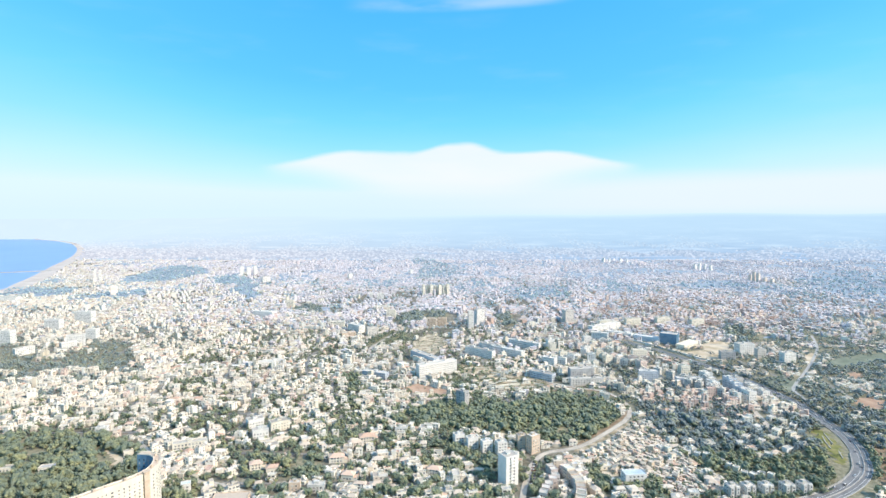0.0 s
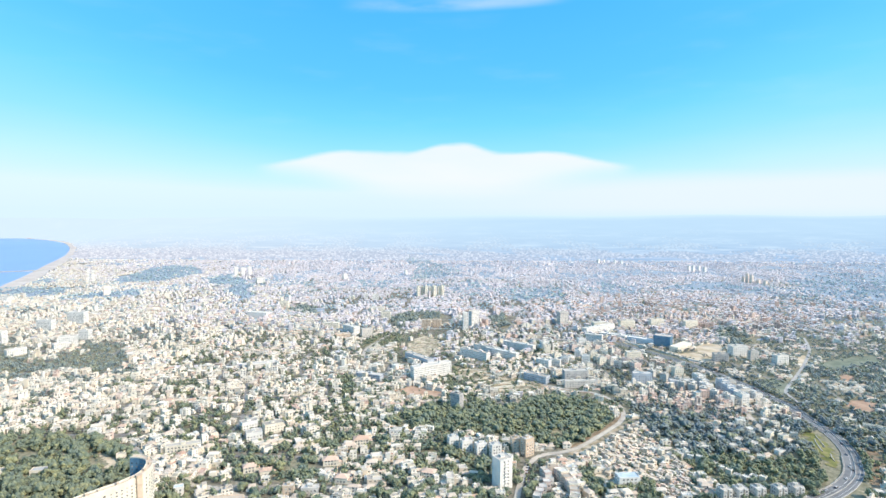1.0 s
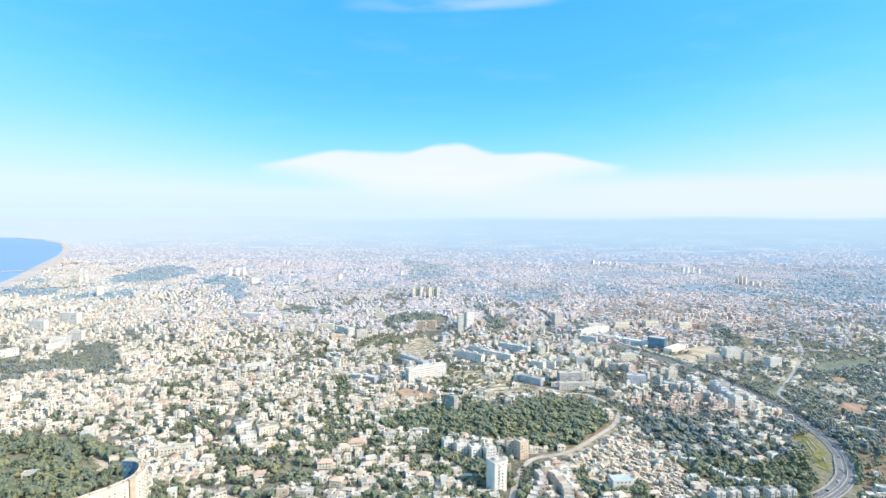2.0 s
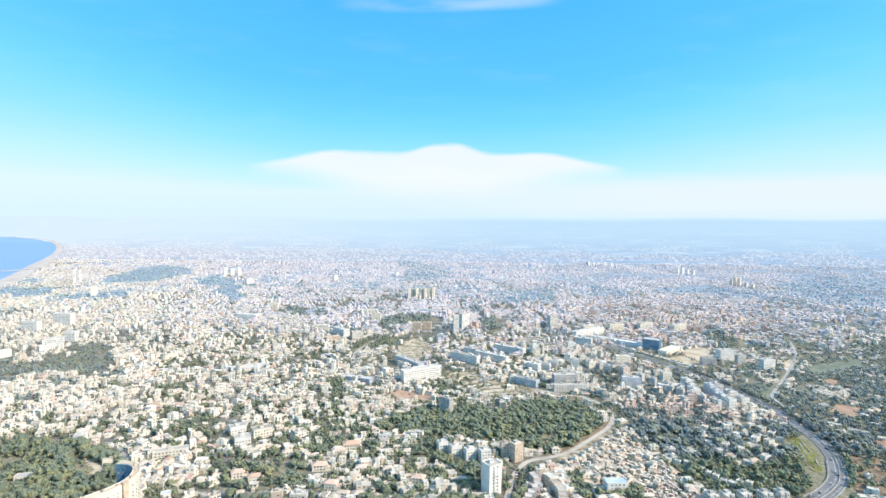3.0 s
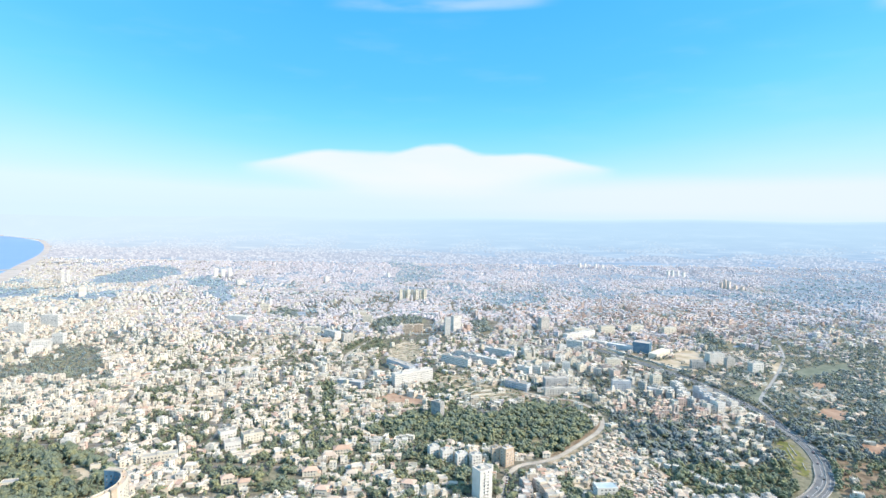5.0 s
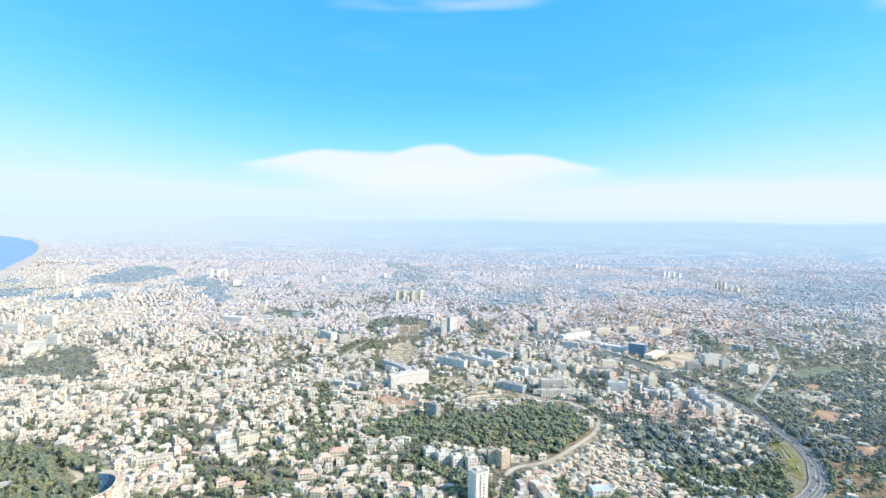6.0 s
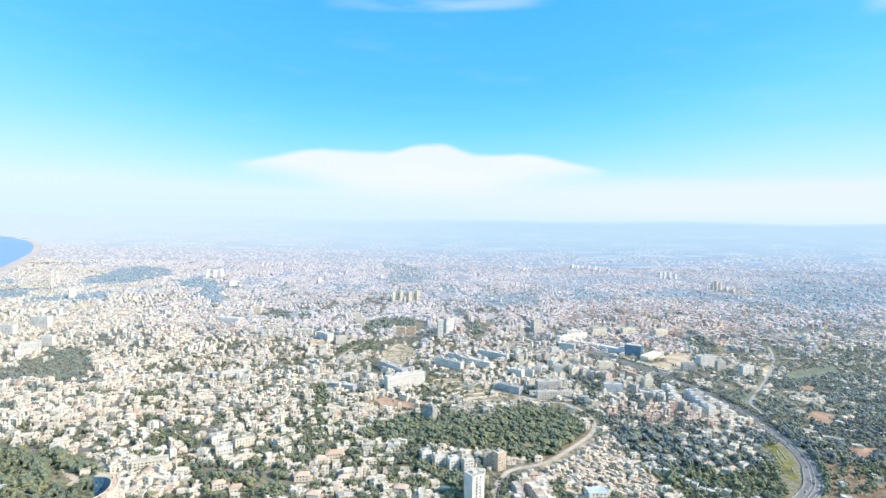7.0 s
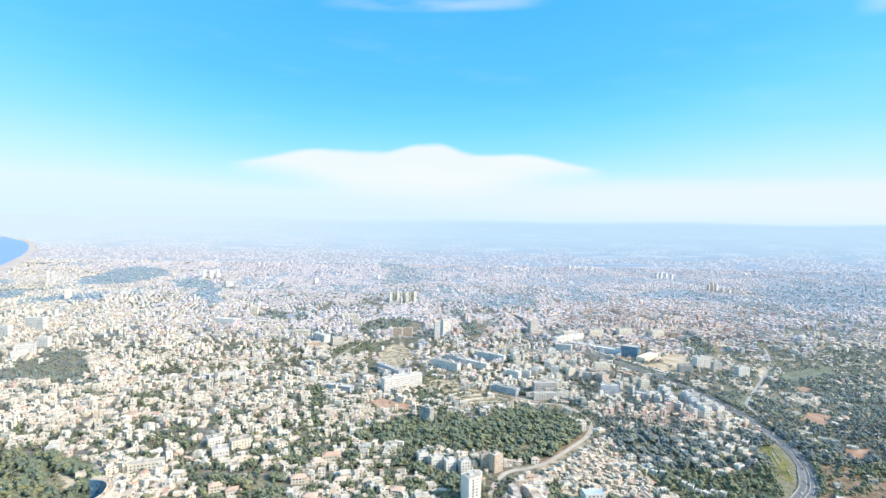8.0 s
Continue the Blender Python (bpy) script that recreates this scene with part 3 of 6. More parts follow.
SAND_LOT = [(634, 950), (657, 965), (650, 942), (617, 900), (607, 903)]
ROW_SITE = [(163, 600), (213, 637), (233, 632), (240, 600), (246, 565), (252, 522), (242, 474), (206, 474), (205, 506), (172, 506), (166, 514), (150, 545), (134, 563)]
MEADOW = [(640, 905), (640, 874), (698, 894), (746, 909), (788, 955), (709, 944)]
COAST = [(-1602, 1423), (-1434, 1564), (-1401, 1724), (-1465, 1876), (-1552, 2072), (-1730, 2413), (-1889, 2735), (-2069, 3077), (-2375, 3566),
         (-2748, 4067), (-3148, 4470), (-3538, 4748)]
HIGHWAY = [(190, 428), (255, 447), (298, 458), (334, 472), (370, 491), (401, 516), (423, 547), (437, 574), (448, 610), (452, 654), (458, 707), (453, 763),
           (445, 823), (429, 879), (407, 935), (379, 992), (345, 1047), (284, 1065), (195, 1065), (107, 1073)]
WOOD_ROAD = [(66, 440), (72, 478), (81, 512), (89, 535), (101, 555), (114, 564), (132, 569), (152, 579), (174, 598), (200, 624), (221, 648), (235, 675),
             (240, 708), (235, 735), (220, 759), (191, 771), (148, 800), (126, 821)]
LINK_ROAD = [(472, 698), (486, 727), (494, 758), (517, 789), (569, 848), (636, 928), (696, 1007), (745, 1096)]
STREETS = [
    [(398, 706), (388, 656), (375, 605), (366, 576)],
    [(-226, 436), (-251, 488), (-241, 499), (-199, 487), (-162, 470), (-110, 462)],
    [(-309, 559), (-332, 587), (-322, 612)],
    [(-129, 930), (-133, 1000), (-122, 1045), (-98, 1118), (-59, 1163), (-11, 1176), (30, 1170)],
]


def inside(poly, x, y):
    hit, j = False, len(poly) - 1
    for i in range(len(poly)):
        (xi, yi), (xj, yj) = poly[i], poly[j]
        if (yi > y) != (yj > y) and x < (xj - xi) * (y - yi) / (yj - yi) + xi:
            hit = not hit
        j = i
    return hit


BOXED = {}


def in_any(polys, x, y):
    for p in polys:
        key = id(p)
        if key not in BOXED:
            BOXED[key] = (min(q[0] for q in p), max(q[0] for q in p), min(q[1] for q in p), max(q[1] for q in p))
        b = BOXED[key]
        if b[0] <= x <= b[1] and b[2] <= y <= b[3] and inside(p, x, y):
            return True
    return False


def in_park(x, y):
    """Inside a park, whose edges are ragged."""
    return in_any(PARKS, x + 55 * noise.noise((x / 90, y / 90, 7.0)), y + 90 * noise.noise((x / 90, y / 130, 8.0)))


def open_land(x, y):
    """Above nought where haze-tinted open scrub and gardens break up the far town."""
    return noise.noise((x / 230, y / 300, 9.0)) + 0.5 * noise.noise((x / 90, y / 110, 12.0)) + 0.22 * smooth(-0.5, 0.3, x / y)


def spline(points, step=6.0):
    """Points every few metres along a smooth line through the given ones."""
    out = []
    pts = [Vector(p) for p in points]
    for i in range(len(pts) - 1):
        p0, p1, p2, p3 = pts[max(i - 1, 0)], pts[i], pts[i + 1], pts[min(i + 2, len(pts) - 1)]
        count = max(2, int((p2 - p1).length / step))
        for k in range(count):
            t = k / count
            out.append(0.5 * ((2 * p1) + (p2 - p0) * t + (2 * p0 - 5 * p1 + 4 * p2 - p3) * t * t + (3 * p1 - p0 - 3 * p2 + p3) * t ** 3))
    out.append(pts[-1])
    return out


def beside(line, o):
    """The same line, o metres to its right."""
    out = []
    for i, p in enumerate(line):
        t = (line[min(i + 1, len(line) - 1)] - line[max(i - 1, 0)]).normalized()
        out.append(p + Vector((t.y, -t.x)) * o)
    return out


ROAD_CELLS = set()


def reserve(line, half):
    for p in line:
        r = int(half // 4) + 1
        for i in range(-r, r + 1):
            for j in range(-r, r + 1):
                if (i * i + j * j) * 16 <= half * half:
                    ROAD_CELLS.add((int(p.x // 4) + i, int(p.y // 4) + j))


def on_road(x, y):
    return (int(x // 4), int(y // 4)) in ROAD_CELLS


def offshore(x, y):
    if x > -1300 or y < 1000:
        return False
    for (x0, y0), (x1, y1) in zip(COAST, COAST[1:]):
        if y0 <= y <= y1:
            return x < x0 + (x1 - x0) * (y - y0) / (y1 - y0)
    return y > 4748 and x < -3500 or y < 1423 and x < -1600


# ---- mesh tools ----
def mesh_of(name, verts, faces, mats, slots=None):
    me = bpy.data.meshes.new(name)
    me.from_pydata(verts, [], faces)
    for m in mats:
        me.materials.append(m)
    if slots is not None:
        me.polygons.foreach_set("material_index", np.array(slots, dtype=np.int32))
    me.update()
    return me


class Soup:
    """Gathers boxes and faces into one mesh."""

    def __init__(self):
        self.v, self.f, self.s = [], [], []

    def face(self, pts, slot):
        i = len(self.v)
        self.v.extend(pts)
        self.f.append(tuple(range(i, i + len(pts))))
        self.s.append(slot)

    def box(self, x, y, z0, z1, w, d, yaw=0.0, side=0, top=0, bottom=False):
        c, s = math.cos(yaw), math.sin(yaw)
        i = len(self.v)
        for z in (z0, z1):
            for a, b in ((-w, -d), (w, -d), (w, d), (-w, d)):
                self.v.append((x + (a * c - b * s) / 2, y + (a * s + b * c) / 2, z))
        for k in range(4):
            j = (k + 1) % 4
            self.f.append((i + k, i + j, i + 4 + j, i + 4 + k))
            self.s.append(side)
        self.f.append((i + 4, i + 5, i + 6, i + 7))
        self.s.append(top)
        if bottom:
            self.f.append((i + 3, i + 2, i + 1, i))
            self.s.append(side)

    def capped(self, x, y, z0, z1, w, d, yaw, side, top):
        """A box whose roof is a face of its own, so that it takes its own colour."""
        self.box(x, y, z0, z1 - 0.02, w, d, yaw, side, side)
        c, s = math.cos(yaw), math.sin(yaw)
        e = 0.35
        self.face([(x + (a * c - b * s) / 2, y + (a * s + b * c) / 2, z1 + 0.03) for a, b in ((e - w, e - d), (w - e, e - d), (w - e, d - e), (e - w, d - e))], top)

    def rim(self, x, y, z, w, d, yaw, high=0.9, thick=0.35, slot=0):
        c, s = math.cos(yaw), math.sin(yaw)
        for a, b, ww, dd in ((0, -(d - thick) / 2, w, thick), (0, (d - thick) / 2, w, thick),
                             (-(w - thick) / 2, 0, thick, d - 2 * thick), ((w - thick) / 2, 0, thick, d - 2 * thick)):
            self.box(x + a * c - b * s, y + a * s + b * c, z, z + high, ww, dd, yaw, slot, slot)

    def mesh(self, name, mats):
        return mesh_of(name, self.v, self.f, mats, self.s)


def child(name, mesh, parent, label="", m=None):
    ob = new(name, mesh)
    ob.parent = parent
    if m is not None:
        ob.matrix_basis = m
    return tagged(ob, label)


def empty(name, x=0.0, y=0.0, z=0.0, yaw=0.0):
    e = new(name)
    e.empty_display_size = 0.5
    e.matrix_basis = pose(x, y, z, 0, 0, math.degrees(yaw))
    return e


# ---- ground, water, distance ----
def land_use(x, y):
    green = 0.0
    if in_any(WOODS, x, y) or in_any(PARKS, x, y) or inside(WEST_WOOD, x, y):
        green = 1.0
    else:
        green = 0.25 + 0.45 * smooth(0.05, 0.5, x / max(y, 1.0)) + 0.35 * smooth(1350, 2200, y) * smooth(-0.45, 0.0, x / max(y, 1.0))
    # third value: how much haze blue is painted on the far ground
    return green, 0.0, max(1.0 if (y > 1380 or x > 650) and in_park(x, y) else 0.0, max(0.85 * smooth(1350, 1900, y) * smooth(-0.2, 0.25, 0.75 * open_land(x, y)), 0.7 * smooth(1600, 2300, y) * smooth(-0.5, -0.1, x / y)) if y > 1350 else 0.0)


def build_ground():
    tan_edges = [math.tan(radians(a)) for a in np.linspace(-80, 80, 9)]
    ups = sorted(set([-1.25 + 2.5 * i / 150 for i in range(151)] + [t for t in tan_edges if abs(t) > 1.25]))
    rows, y = [], 150.0
    while y < 2790:
        rows.append(y)
        y *= 1.016
    rows.append(2790.0)
    verts, faces, use = [], [], []
    for y in rows:
        for a in ups:
            x = a * max(y, 700.0)
            g = 0.0
            if offshore(x, y):
                g = -6.0
            verts.append((x, y, ground_z(x, y) + g))
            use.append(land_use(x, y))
    n = len(ups)
    for i in range(len(rows) - 1):
        for k in range(n - 1):
            j = i * n + k
            faces.append((j, j + 1, j + n + 1, j + n))
    # the land behind and below the flight, out to the same distance
    back = len(verts)
    for x, y in ((ups[0] * 700, 150), (-4900, -4500), (4900, -4500), (ups[-1] * 700, 150)):
        verts.append((x, y, 0.0))
        use.append((0.3, 0.5, 0.0))
    faces.append((back, back + 1, back + 2, back + 3))
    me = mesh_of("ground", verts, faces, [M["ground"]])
    layer = me.color_attributes.new("land", "FLOAT_COLOR", "POINT")
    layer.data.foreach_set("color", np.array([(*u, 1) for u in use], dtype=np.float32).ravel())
    me.polygons.foreach_set("use_smooth", np.ones(len(me.polygons), dtype=bool))
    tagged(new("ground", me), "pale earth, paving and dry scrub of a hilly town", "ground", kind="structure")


def build_distance():
    s = Soup()
    xs = np.linspace(-6200, 6200, 140)
    ds = np.concatenate([np.linspace(2780, 4600, 48), np.linspace(4610, 4905, 16)])
    def spot(x, d):
        wave = 1 + 0.05 * math.sin(x / 900 + 1.0) + 0.03 * math.sin(x / 310)
        y = d - 0.03 * x
        return (x, y, -5.0 if offshore(x, y) and y < 4748 else ground_z(x, y) * wave + 0.3)
    for d in ds:
        for x in xs:
            s.v.append(spot(x, d))
    n = len(xs)
    for i in range(len(ds) - 1):
        for k in range(n - 1):
            j = i * n + k
            s.f.append((j, j + 1, j + n + 1, j + n))
            s.s.append(0)
    tagged(new("backdrop", s.mesh("backdrop", [M["backdrop"]])), "plain and low hills on the horizon, blue haze painted as glow", "distant plain", kind="structure")
    # the far suburbs: boxes that glow in painted haze colours
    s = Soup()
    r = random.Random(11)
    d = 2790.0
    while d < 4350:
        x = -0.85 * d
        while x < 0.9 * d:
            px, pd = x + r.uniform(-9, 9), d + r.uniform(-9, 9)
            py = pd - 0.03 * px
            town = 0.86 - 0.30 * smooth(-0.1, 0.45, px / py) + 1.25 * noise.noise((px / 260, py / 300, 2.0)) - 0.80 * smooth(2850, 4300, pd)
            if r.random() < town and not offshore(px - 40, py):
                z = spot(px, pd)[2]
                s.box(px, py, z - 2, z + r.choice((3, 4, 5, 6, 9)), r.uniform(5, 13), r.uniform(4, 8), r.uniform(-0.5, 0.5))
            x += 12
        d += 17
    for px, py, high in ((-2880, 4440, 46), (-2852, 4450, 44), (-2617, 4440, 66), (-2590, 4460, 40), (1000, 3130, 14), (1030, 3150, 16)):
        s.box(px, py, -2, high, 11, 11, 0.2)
    tagged(new("far_suburbs", s.mesh("far_suburbs", [M["backdrop_town"]])), "white suburbs scattered over the far plain, haze painted as glow", "houses", kind="stuff")


def build_sea():
    pts = [(x, y, 0.4) for x, y in COAST] + [(-9000, 4860, 0.4), (-9000, 1423, 0.4)]
    me = mesh_of("water", pts, [tuple(range(len(pts)))[::-1]], [M["water"]])
    bm = bmesh.new()
    bm.from_mesh(me)
    bmesh.ops.triangulate(bm, faces=bm.faces)
    bmesh.ops.recalc_face_normals(bm, faces=bm.faces)
    for f in bm.faces:
        if f.normal.z < 0:
            f.normal_flip()
    bm.to_mesh(me)
    tagged(new("water", me), "calm pale blue sea in a wide bay", "sea", kind="structure")
    # beach along the shore
    line = spline(COAST, 30)
    strip("beach", line, lambda i: (-6.0, 66.0 - 40.0 * min(1.0, i / 110.0)), M["beach"], 2.0, "pale sandy beach along the bay", "beach")
    pier = spline([(-2200, 2190), (-1893, 2168), (-1800, 2221), (-1744, 2238), (-1640, 2290)], 30)
    strip("breakwater", pier, lambda i: (-11.0, 11.0), M["kerb"], 3.0, "long pale stone breakwater in the sea", "breakwater", thick=3.5)


def strip(name, line, edges, mat, lift, label, category, thick=0.0, parent=None, kind="structure"):
    """A band along a line, between two offsets to its right, laid over the ground."""
    verts, faces = [], []
    for i, p in enumerate(line):
        a, b = line[max(i - 1, 0)], line[min(i + 1, len(line) - 1)]
        t = (b - a).normalized()
        side = Vector((t.y, -t.x))
        lo, hi = edges(i)
        zl, zh = [ground_z(*(p + side * o)) for o in (lo, hi)]
        z = max(zl, zh) + lift
        for o in (lo, hi):
            q = p + side * o
            verts.append((q.x, q.y, z))
        if thick:
            for o in (lo, hi):
                q = p + side * o
                verts.append((q.x, q.y, z - thick))
    k = 4 if thick else 2
    for i in range(len(line) - 1):
        a, b = i * k, i * k + k
        faces.append((a, a + 1, b + 1, b))
        if thick:
            faces.append((a + 2, a, b, b + 2))
            faces.append((a + 1, a + 3, b + 3, b + 1))
    if thick:
        faces.append((0, 2, 3, 1))
        e = (len(line) - 1) * k
        faces.append((e, e + 1, e + 3, e + 2))
    ob = new(name, mesh_of(name, verts, faces, [mat]))
    if parent:
        ob.parent = parent
        return ob
    return tagged(ob, label, category, kind=kind)


def patch(name, poly, mat, lift, label, category):
    """A piece of open ground draped over the land."""
    bm = bmesh.new()
    x0, x1 = min(p[0] for p in poly), max(p[0] for p in poly)
    y0, y1 = min(p[1] for p in poly), max(p[1] for p in poly)
    step = 5.0
    grid = {}
    for i in range(int((x1 - x0) / step) + 2):
        for j in range(int((y1 - y0) / step) + 2):
            x, y = x0 + i * step, y0 + j * step
            if inside(poly, x, y):
                for a, b in ((0, 0), (1, 0), (1, 1), (0, 1)):
                    k = (i + a, j + b)
                    if k not in grid:
                        px, py = x0 + k[0] * step + 1.5 * math.sin(k[1] * 2.1), y0 + k[1] * step + 1.5 * math.sin(k[0] * 1.7)
                        grid[k] = bm.verts.new((px, py, ground_z(px, py) + lift))
                bm.faces.new([grid[(i + a, j + b)] for a, b in ((0, 0), (1, 0), (1, 1), (0, 1))])
    me = bpy.data.meshes.new(name)
    bm.to_mesh(me)
    me.materials.append(mat)
    return tagged(new(name, me), label, category, kind="structure")


def build_roads():
    hw, wr, lk = spline(HIGHWAY), spline(WOOD_ROAD), spline(LINK_ROAD)
    rp = beside(hw, 9.0)
    for line, half in ((hw, 8), (rp, 7), (wr, 7), (lk, 6)):
        reserve(line, half)
    # camera side of these roads kept clear so that they stay in view
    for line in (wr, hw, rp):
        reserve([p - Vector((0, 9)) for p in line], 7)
    for name, line, label, cat in (("road_highway", hw, "grey asphalt carriageway curving past the houses", "highway"),
                                   ("road_highway_return", rp, "grey asphalt return carriageway beside a pale kerb", "highway")):
        lo, hi = (-3.2, 5.0) if line is hw else (-3.2, 3.0)
        road = strip(name, line, lambda i: (lo, hi), M["asphalt"], 0.5, label, cat)
        for o, w in ((lo - 0.4, 0.4), (hi, 0.4)):
            strip("kerb", line, lambda i: (o, o + w), M["kerb"], 0.75, "", "", thick=0.6, parent=road)
        for o in ((-2.9, -0.4, 2.1, 4.6) if line is hw else (-2.9, -0.1, 2.6)):
            strip("lane_line", line, lambda i: (o, o + 0.2), M["paint"], 0.53, "", "", parent=road)
        if line is hw:
            strip("barrier", line, lambda i: (5.15, 5.65), M["kerb"], 1.3, "", "", thick=1.4, parent=road)
            strip("edge_wall", line[:44], lambda i: (-4.6, -4.0), M["kerb"], 1.3, "", "", thick=1.6, parent=road)
    road = strip("road_wood", wr, lambda i: (-2.2, 2.2), M["lane"], 0.4, "pale road winding round the wooded hill", "road")
    strip("kerb", wr, lambda i: (-2.8, -2.2), M["kerb"], 0.55, "", "", thick=0.5, parent=road)
    strip("kerb", wr, lambda i: (2.2, 2.8), M["kerb"], 0.55, "", "", thick=0.5, parent=road)
    strip("bank", wr[24:100], lambda i: (-7.5, -2.9), M["bank"], 0.45, "", "", parent=road)
    strip("road_link", lk, lambda i: (-2.3, 2.3), M["kerb"], 0.55, "pale road leading off the highway", "road")
    for s in STREETS:
        line = spline(s)
        reserve(line, 5)
        road = strip("road_street", line, lambda i: (-2.3, 2.3), M["lane"], 0.4, "narrow grey street between houses", "street")
        for o in (-3.3, 2.3):
            strip("footway", line, lambda i: (o, o + 1.0), M["kerb"], 0.52, "", "", thick=0.4, parent=road)
    strip("road_site", spline([(425, 968), (434, 930), (458, 915), (494, 938), (527, 985), (527, 1018), (508, 1036)]), lambda i: (-2.6, 2.6), M["lane"], 0.62, "pale access road looping round the building site", "road")
    patch("ground_site", SAND_SITE, M["sand"], 0.5, "bare sandy building site round a large hall", "bare ground")
    patch("pavement_forecourt", PODIUM, M["sand"], 0.44, "sandy unpaved forecourt between halls and highway", "forecourt")
    patch("ground_terrace", RED_SITE, M["red_earth"], 0.5, "bare reddish earth beside a long white block", "bare ground")
    patch("ground_clearing", CLEARING, M["terrace"], 0.5, "dry sandy terraces above the wood", "bare ground")
    patch("ground_verge", VERGE, M["grass"], 0.45, "sunlit dry grass verge beside the highway", "grass verge")
    for poly in EARTH:
        patch("ground_field", poly, M["bank"] if poly[0][1] < 580 else M["red_earth"], 0.45, "dry brown earth between trees beyond the highway", "field")
    patch("ground_lot", SAND_LOT, M["sand"], 0.5, "bare sandy lot beside the pale road", "bare ground")
    patch("ground_hillside", ROW_SITE, M["terrace"], 0.3, "pale dry earth and paving between small cream houses", "bare ground")
    patch("ground_quarry", QUARRY, M["quarry"], 0.5, "terraced sandy hillside with dry scrub", "bare ground")
    patch("ground_park", GREEN_PARK, M["meadow"], 0.45, "green park beside the highway junction", "grass")
    patch("ground_yard", YARD, M["sand"], 0.5, "round sandy yard among small houses", "bare ground")
    patch("ground_path", WOOD_PATH, M["sand"], 0.45, "pale earth clearing with a path in the wood", "bare ground")
    patch("ground_meadow", MEADOW, M["meadow"], 0.45, "broad green field on the eastern slope", "field")


build_ground()
build_distance()
build_sea()
build_roads()


# ---- trees ----
PHI = (1 + 5 ** 0.5) / 2
ICO_V = np.array([(-1, PHI, 0), (1, PHI, 0), (-1, -PHI, 0), (1, -PHI, 0), (0, -1, PHI), (0, 1, PHI), (0, -1, -PHI), (0, 1, -PHI),
                  (PHI, 0, -1), (PHI, 0, 1), (-PHI, 0, -1), (-PHI, 0, 1)]) / math.sqrt(1 + PHI * PHI)
ICO_F = np.array([(0, 11, 5), (0, 5, 1), (0, 1, 7), (0, 7, 10), (0, 10, 11), (1, 5, 9), (5, 11, 4), (11, 10, 2), (10, 7, 6), (7, 1, 8),
                  (3, 9, 4), (3, 4, 2), (3, 2, 6), (3, 6, 8), (3, 8, 9), (4, 9, 5), (2, 4, 11), (6, 2, 10), (8, 6, 7), (9, 8, 1)])
OCT_V = np.array([(1, 0, 0), (0, 1, 0), (-1, 0, 0), (0, -1, 0), (0, 0, 1), (0, 0, -1)], dtype=float)
OCT_F = np.array([(0, 1, 4), (1, 2, 4), (2, 3, 4), (3, 0, 4), (1, 0, 5), (2, 1, 5), (3, 2, 5), (0, 3, 5)])
rng = np.random.default_rng(7)


def crown_arrays(width, height, base, clumps, leaves, small=False, fat=1.0):
    """Leaf clumps of uneven shape round the limbs, and loose leaf sprays between them."""
    vs, fs, count = [], [], 0
    for k in range(clumps):
        a = rng.uniform(0, 2 * math.pi)
        r = width * 0.5 * rng.uniform(0.15, 0.72) * (k > 0)
        h = rng.uniform(0.18, 0.85)
        c = np.array((r * math.cos(a), r * math.sin(a), base + height * h))
        size = width * (rng.uniform(0.13, 0.23) if small else rng.uniform(0.15, 0.29)) * (1.15 - 0.45 * abs(h - 0.45)) * fat
        shape, sides = (OCT_V, OCT_F) if small else (ICO_V, ICO_F)
        spin = rng.uniform(0, 1.57)
        v = shape * rng.uniform(0.72, 1.32, (len(shape), 1)) * size * np.array((1, 1, rng.uniform(0.7, 1.0)))
        v = np.stack([v[:, 0] * math.cos(spin) - v[:, 1] * math.sin(spin), v[:, 0] * math.sin(spin) + v[:, 1] * math.cos(spin), v[:, 2] + 0.3 * v[:, 0]], 1) + c
        vs.append(v)
        fs.append(sides + count)
        count += len(shape)
    for k in range(leaves):
        d = rng.normal(size=3)
        d /= np.linalg.norm(d)
        c = np.array((0, 0, base + height * 0.5)) + d * np.array((width * 0.52, width * 0.52, height * 0.5)) * rng.uniform(0.75, 1.08)
        v = c + rng.normal(size=(3, 3)) * width * 0.075
        vs.append(v)
        fs.append(np.array([[0, 1, 2]]) + count)
        count += 3
    return np.concatenate(vs), np.concatenate(fs)


def trunk_mesh(height, radius):
    v, f = [], []
    limbs = [((0, 0, -0.4), (0.1, 0.05, height), radius, radius * 0.5)]
    for k in range(4):
        a = k * 1.7 + 0.4
        limbs.append(((0.06, 0.03, height * (0.6 + 0.08 * k)), (1.5 * math.cos(a), 1.5 * math.sin(a), height + 1.2), radius * 0.5, radius * 0.2))
    for a, b, r0, r1 in limbs:
        i = len(v)
        for p, r in ((a, r0), (b, r1)):
            for k in range(6):
                v.append((p[0] + r * math.cos(k * 1.0472), p[1] + r * math.sin(k * 1.0472), p[2]))
        for k in range(6):
            f.append((i + k, i + (k + 1) % 6, i + 6 + (k + 1) % 6, i + 6 + k))
    return mesh_of("trunk", v, f, [M["bark"]])


TREE_KINDS = []
for wide, tall, base in ((7.5, 6.0, 2.2), (6.0, 7.5, 2.0), (9.0, 6.5, 2.8), (5.0, 5.5, 1.6), (10.5, 7.5, 3.0), (4.2, 9.5, 1.5)):
    cv, cf = crown_arrays(wide, tall, base, 20, 110)
    TREE_KINDS.append((trunk_mesh(base + tall * 0.45, 0.035 * wide), mesh_of("crown", cv.tolist(), cf.tolist(), [M["foliage"]])))

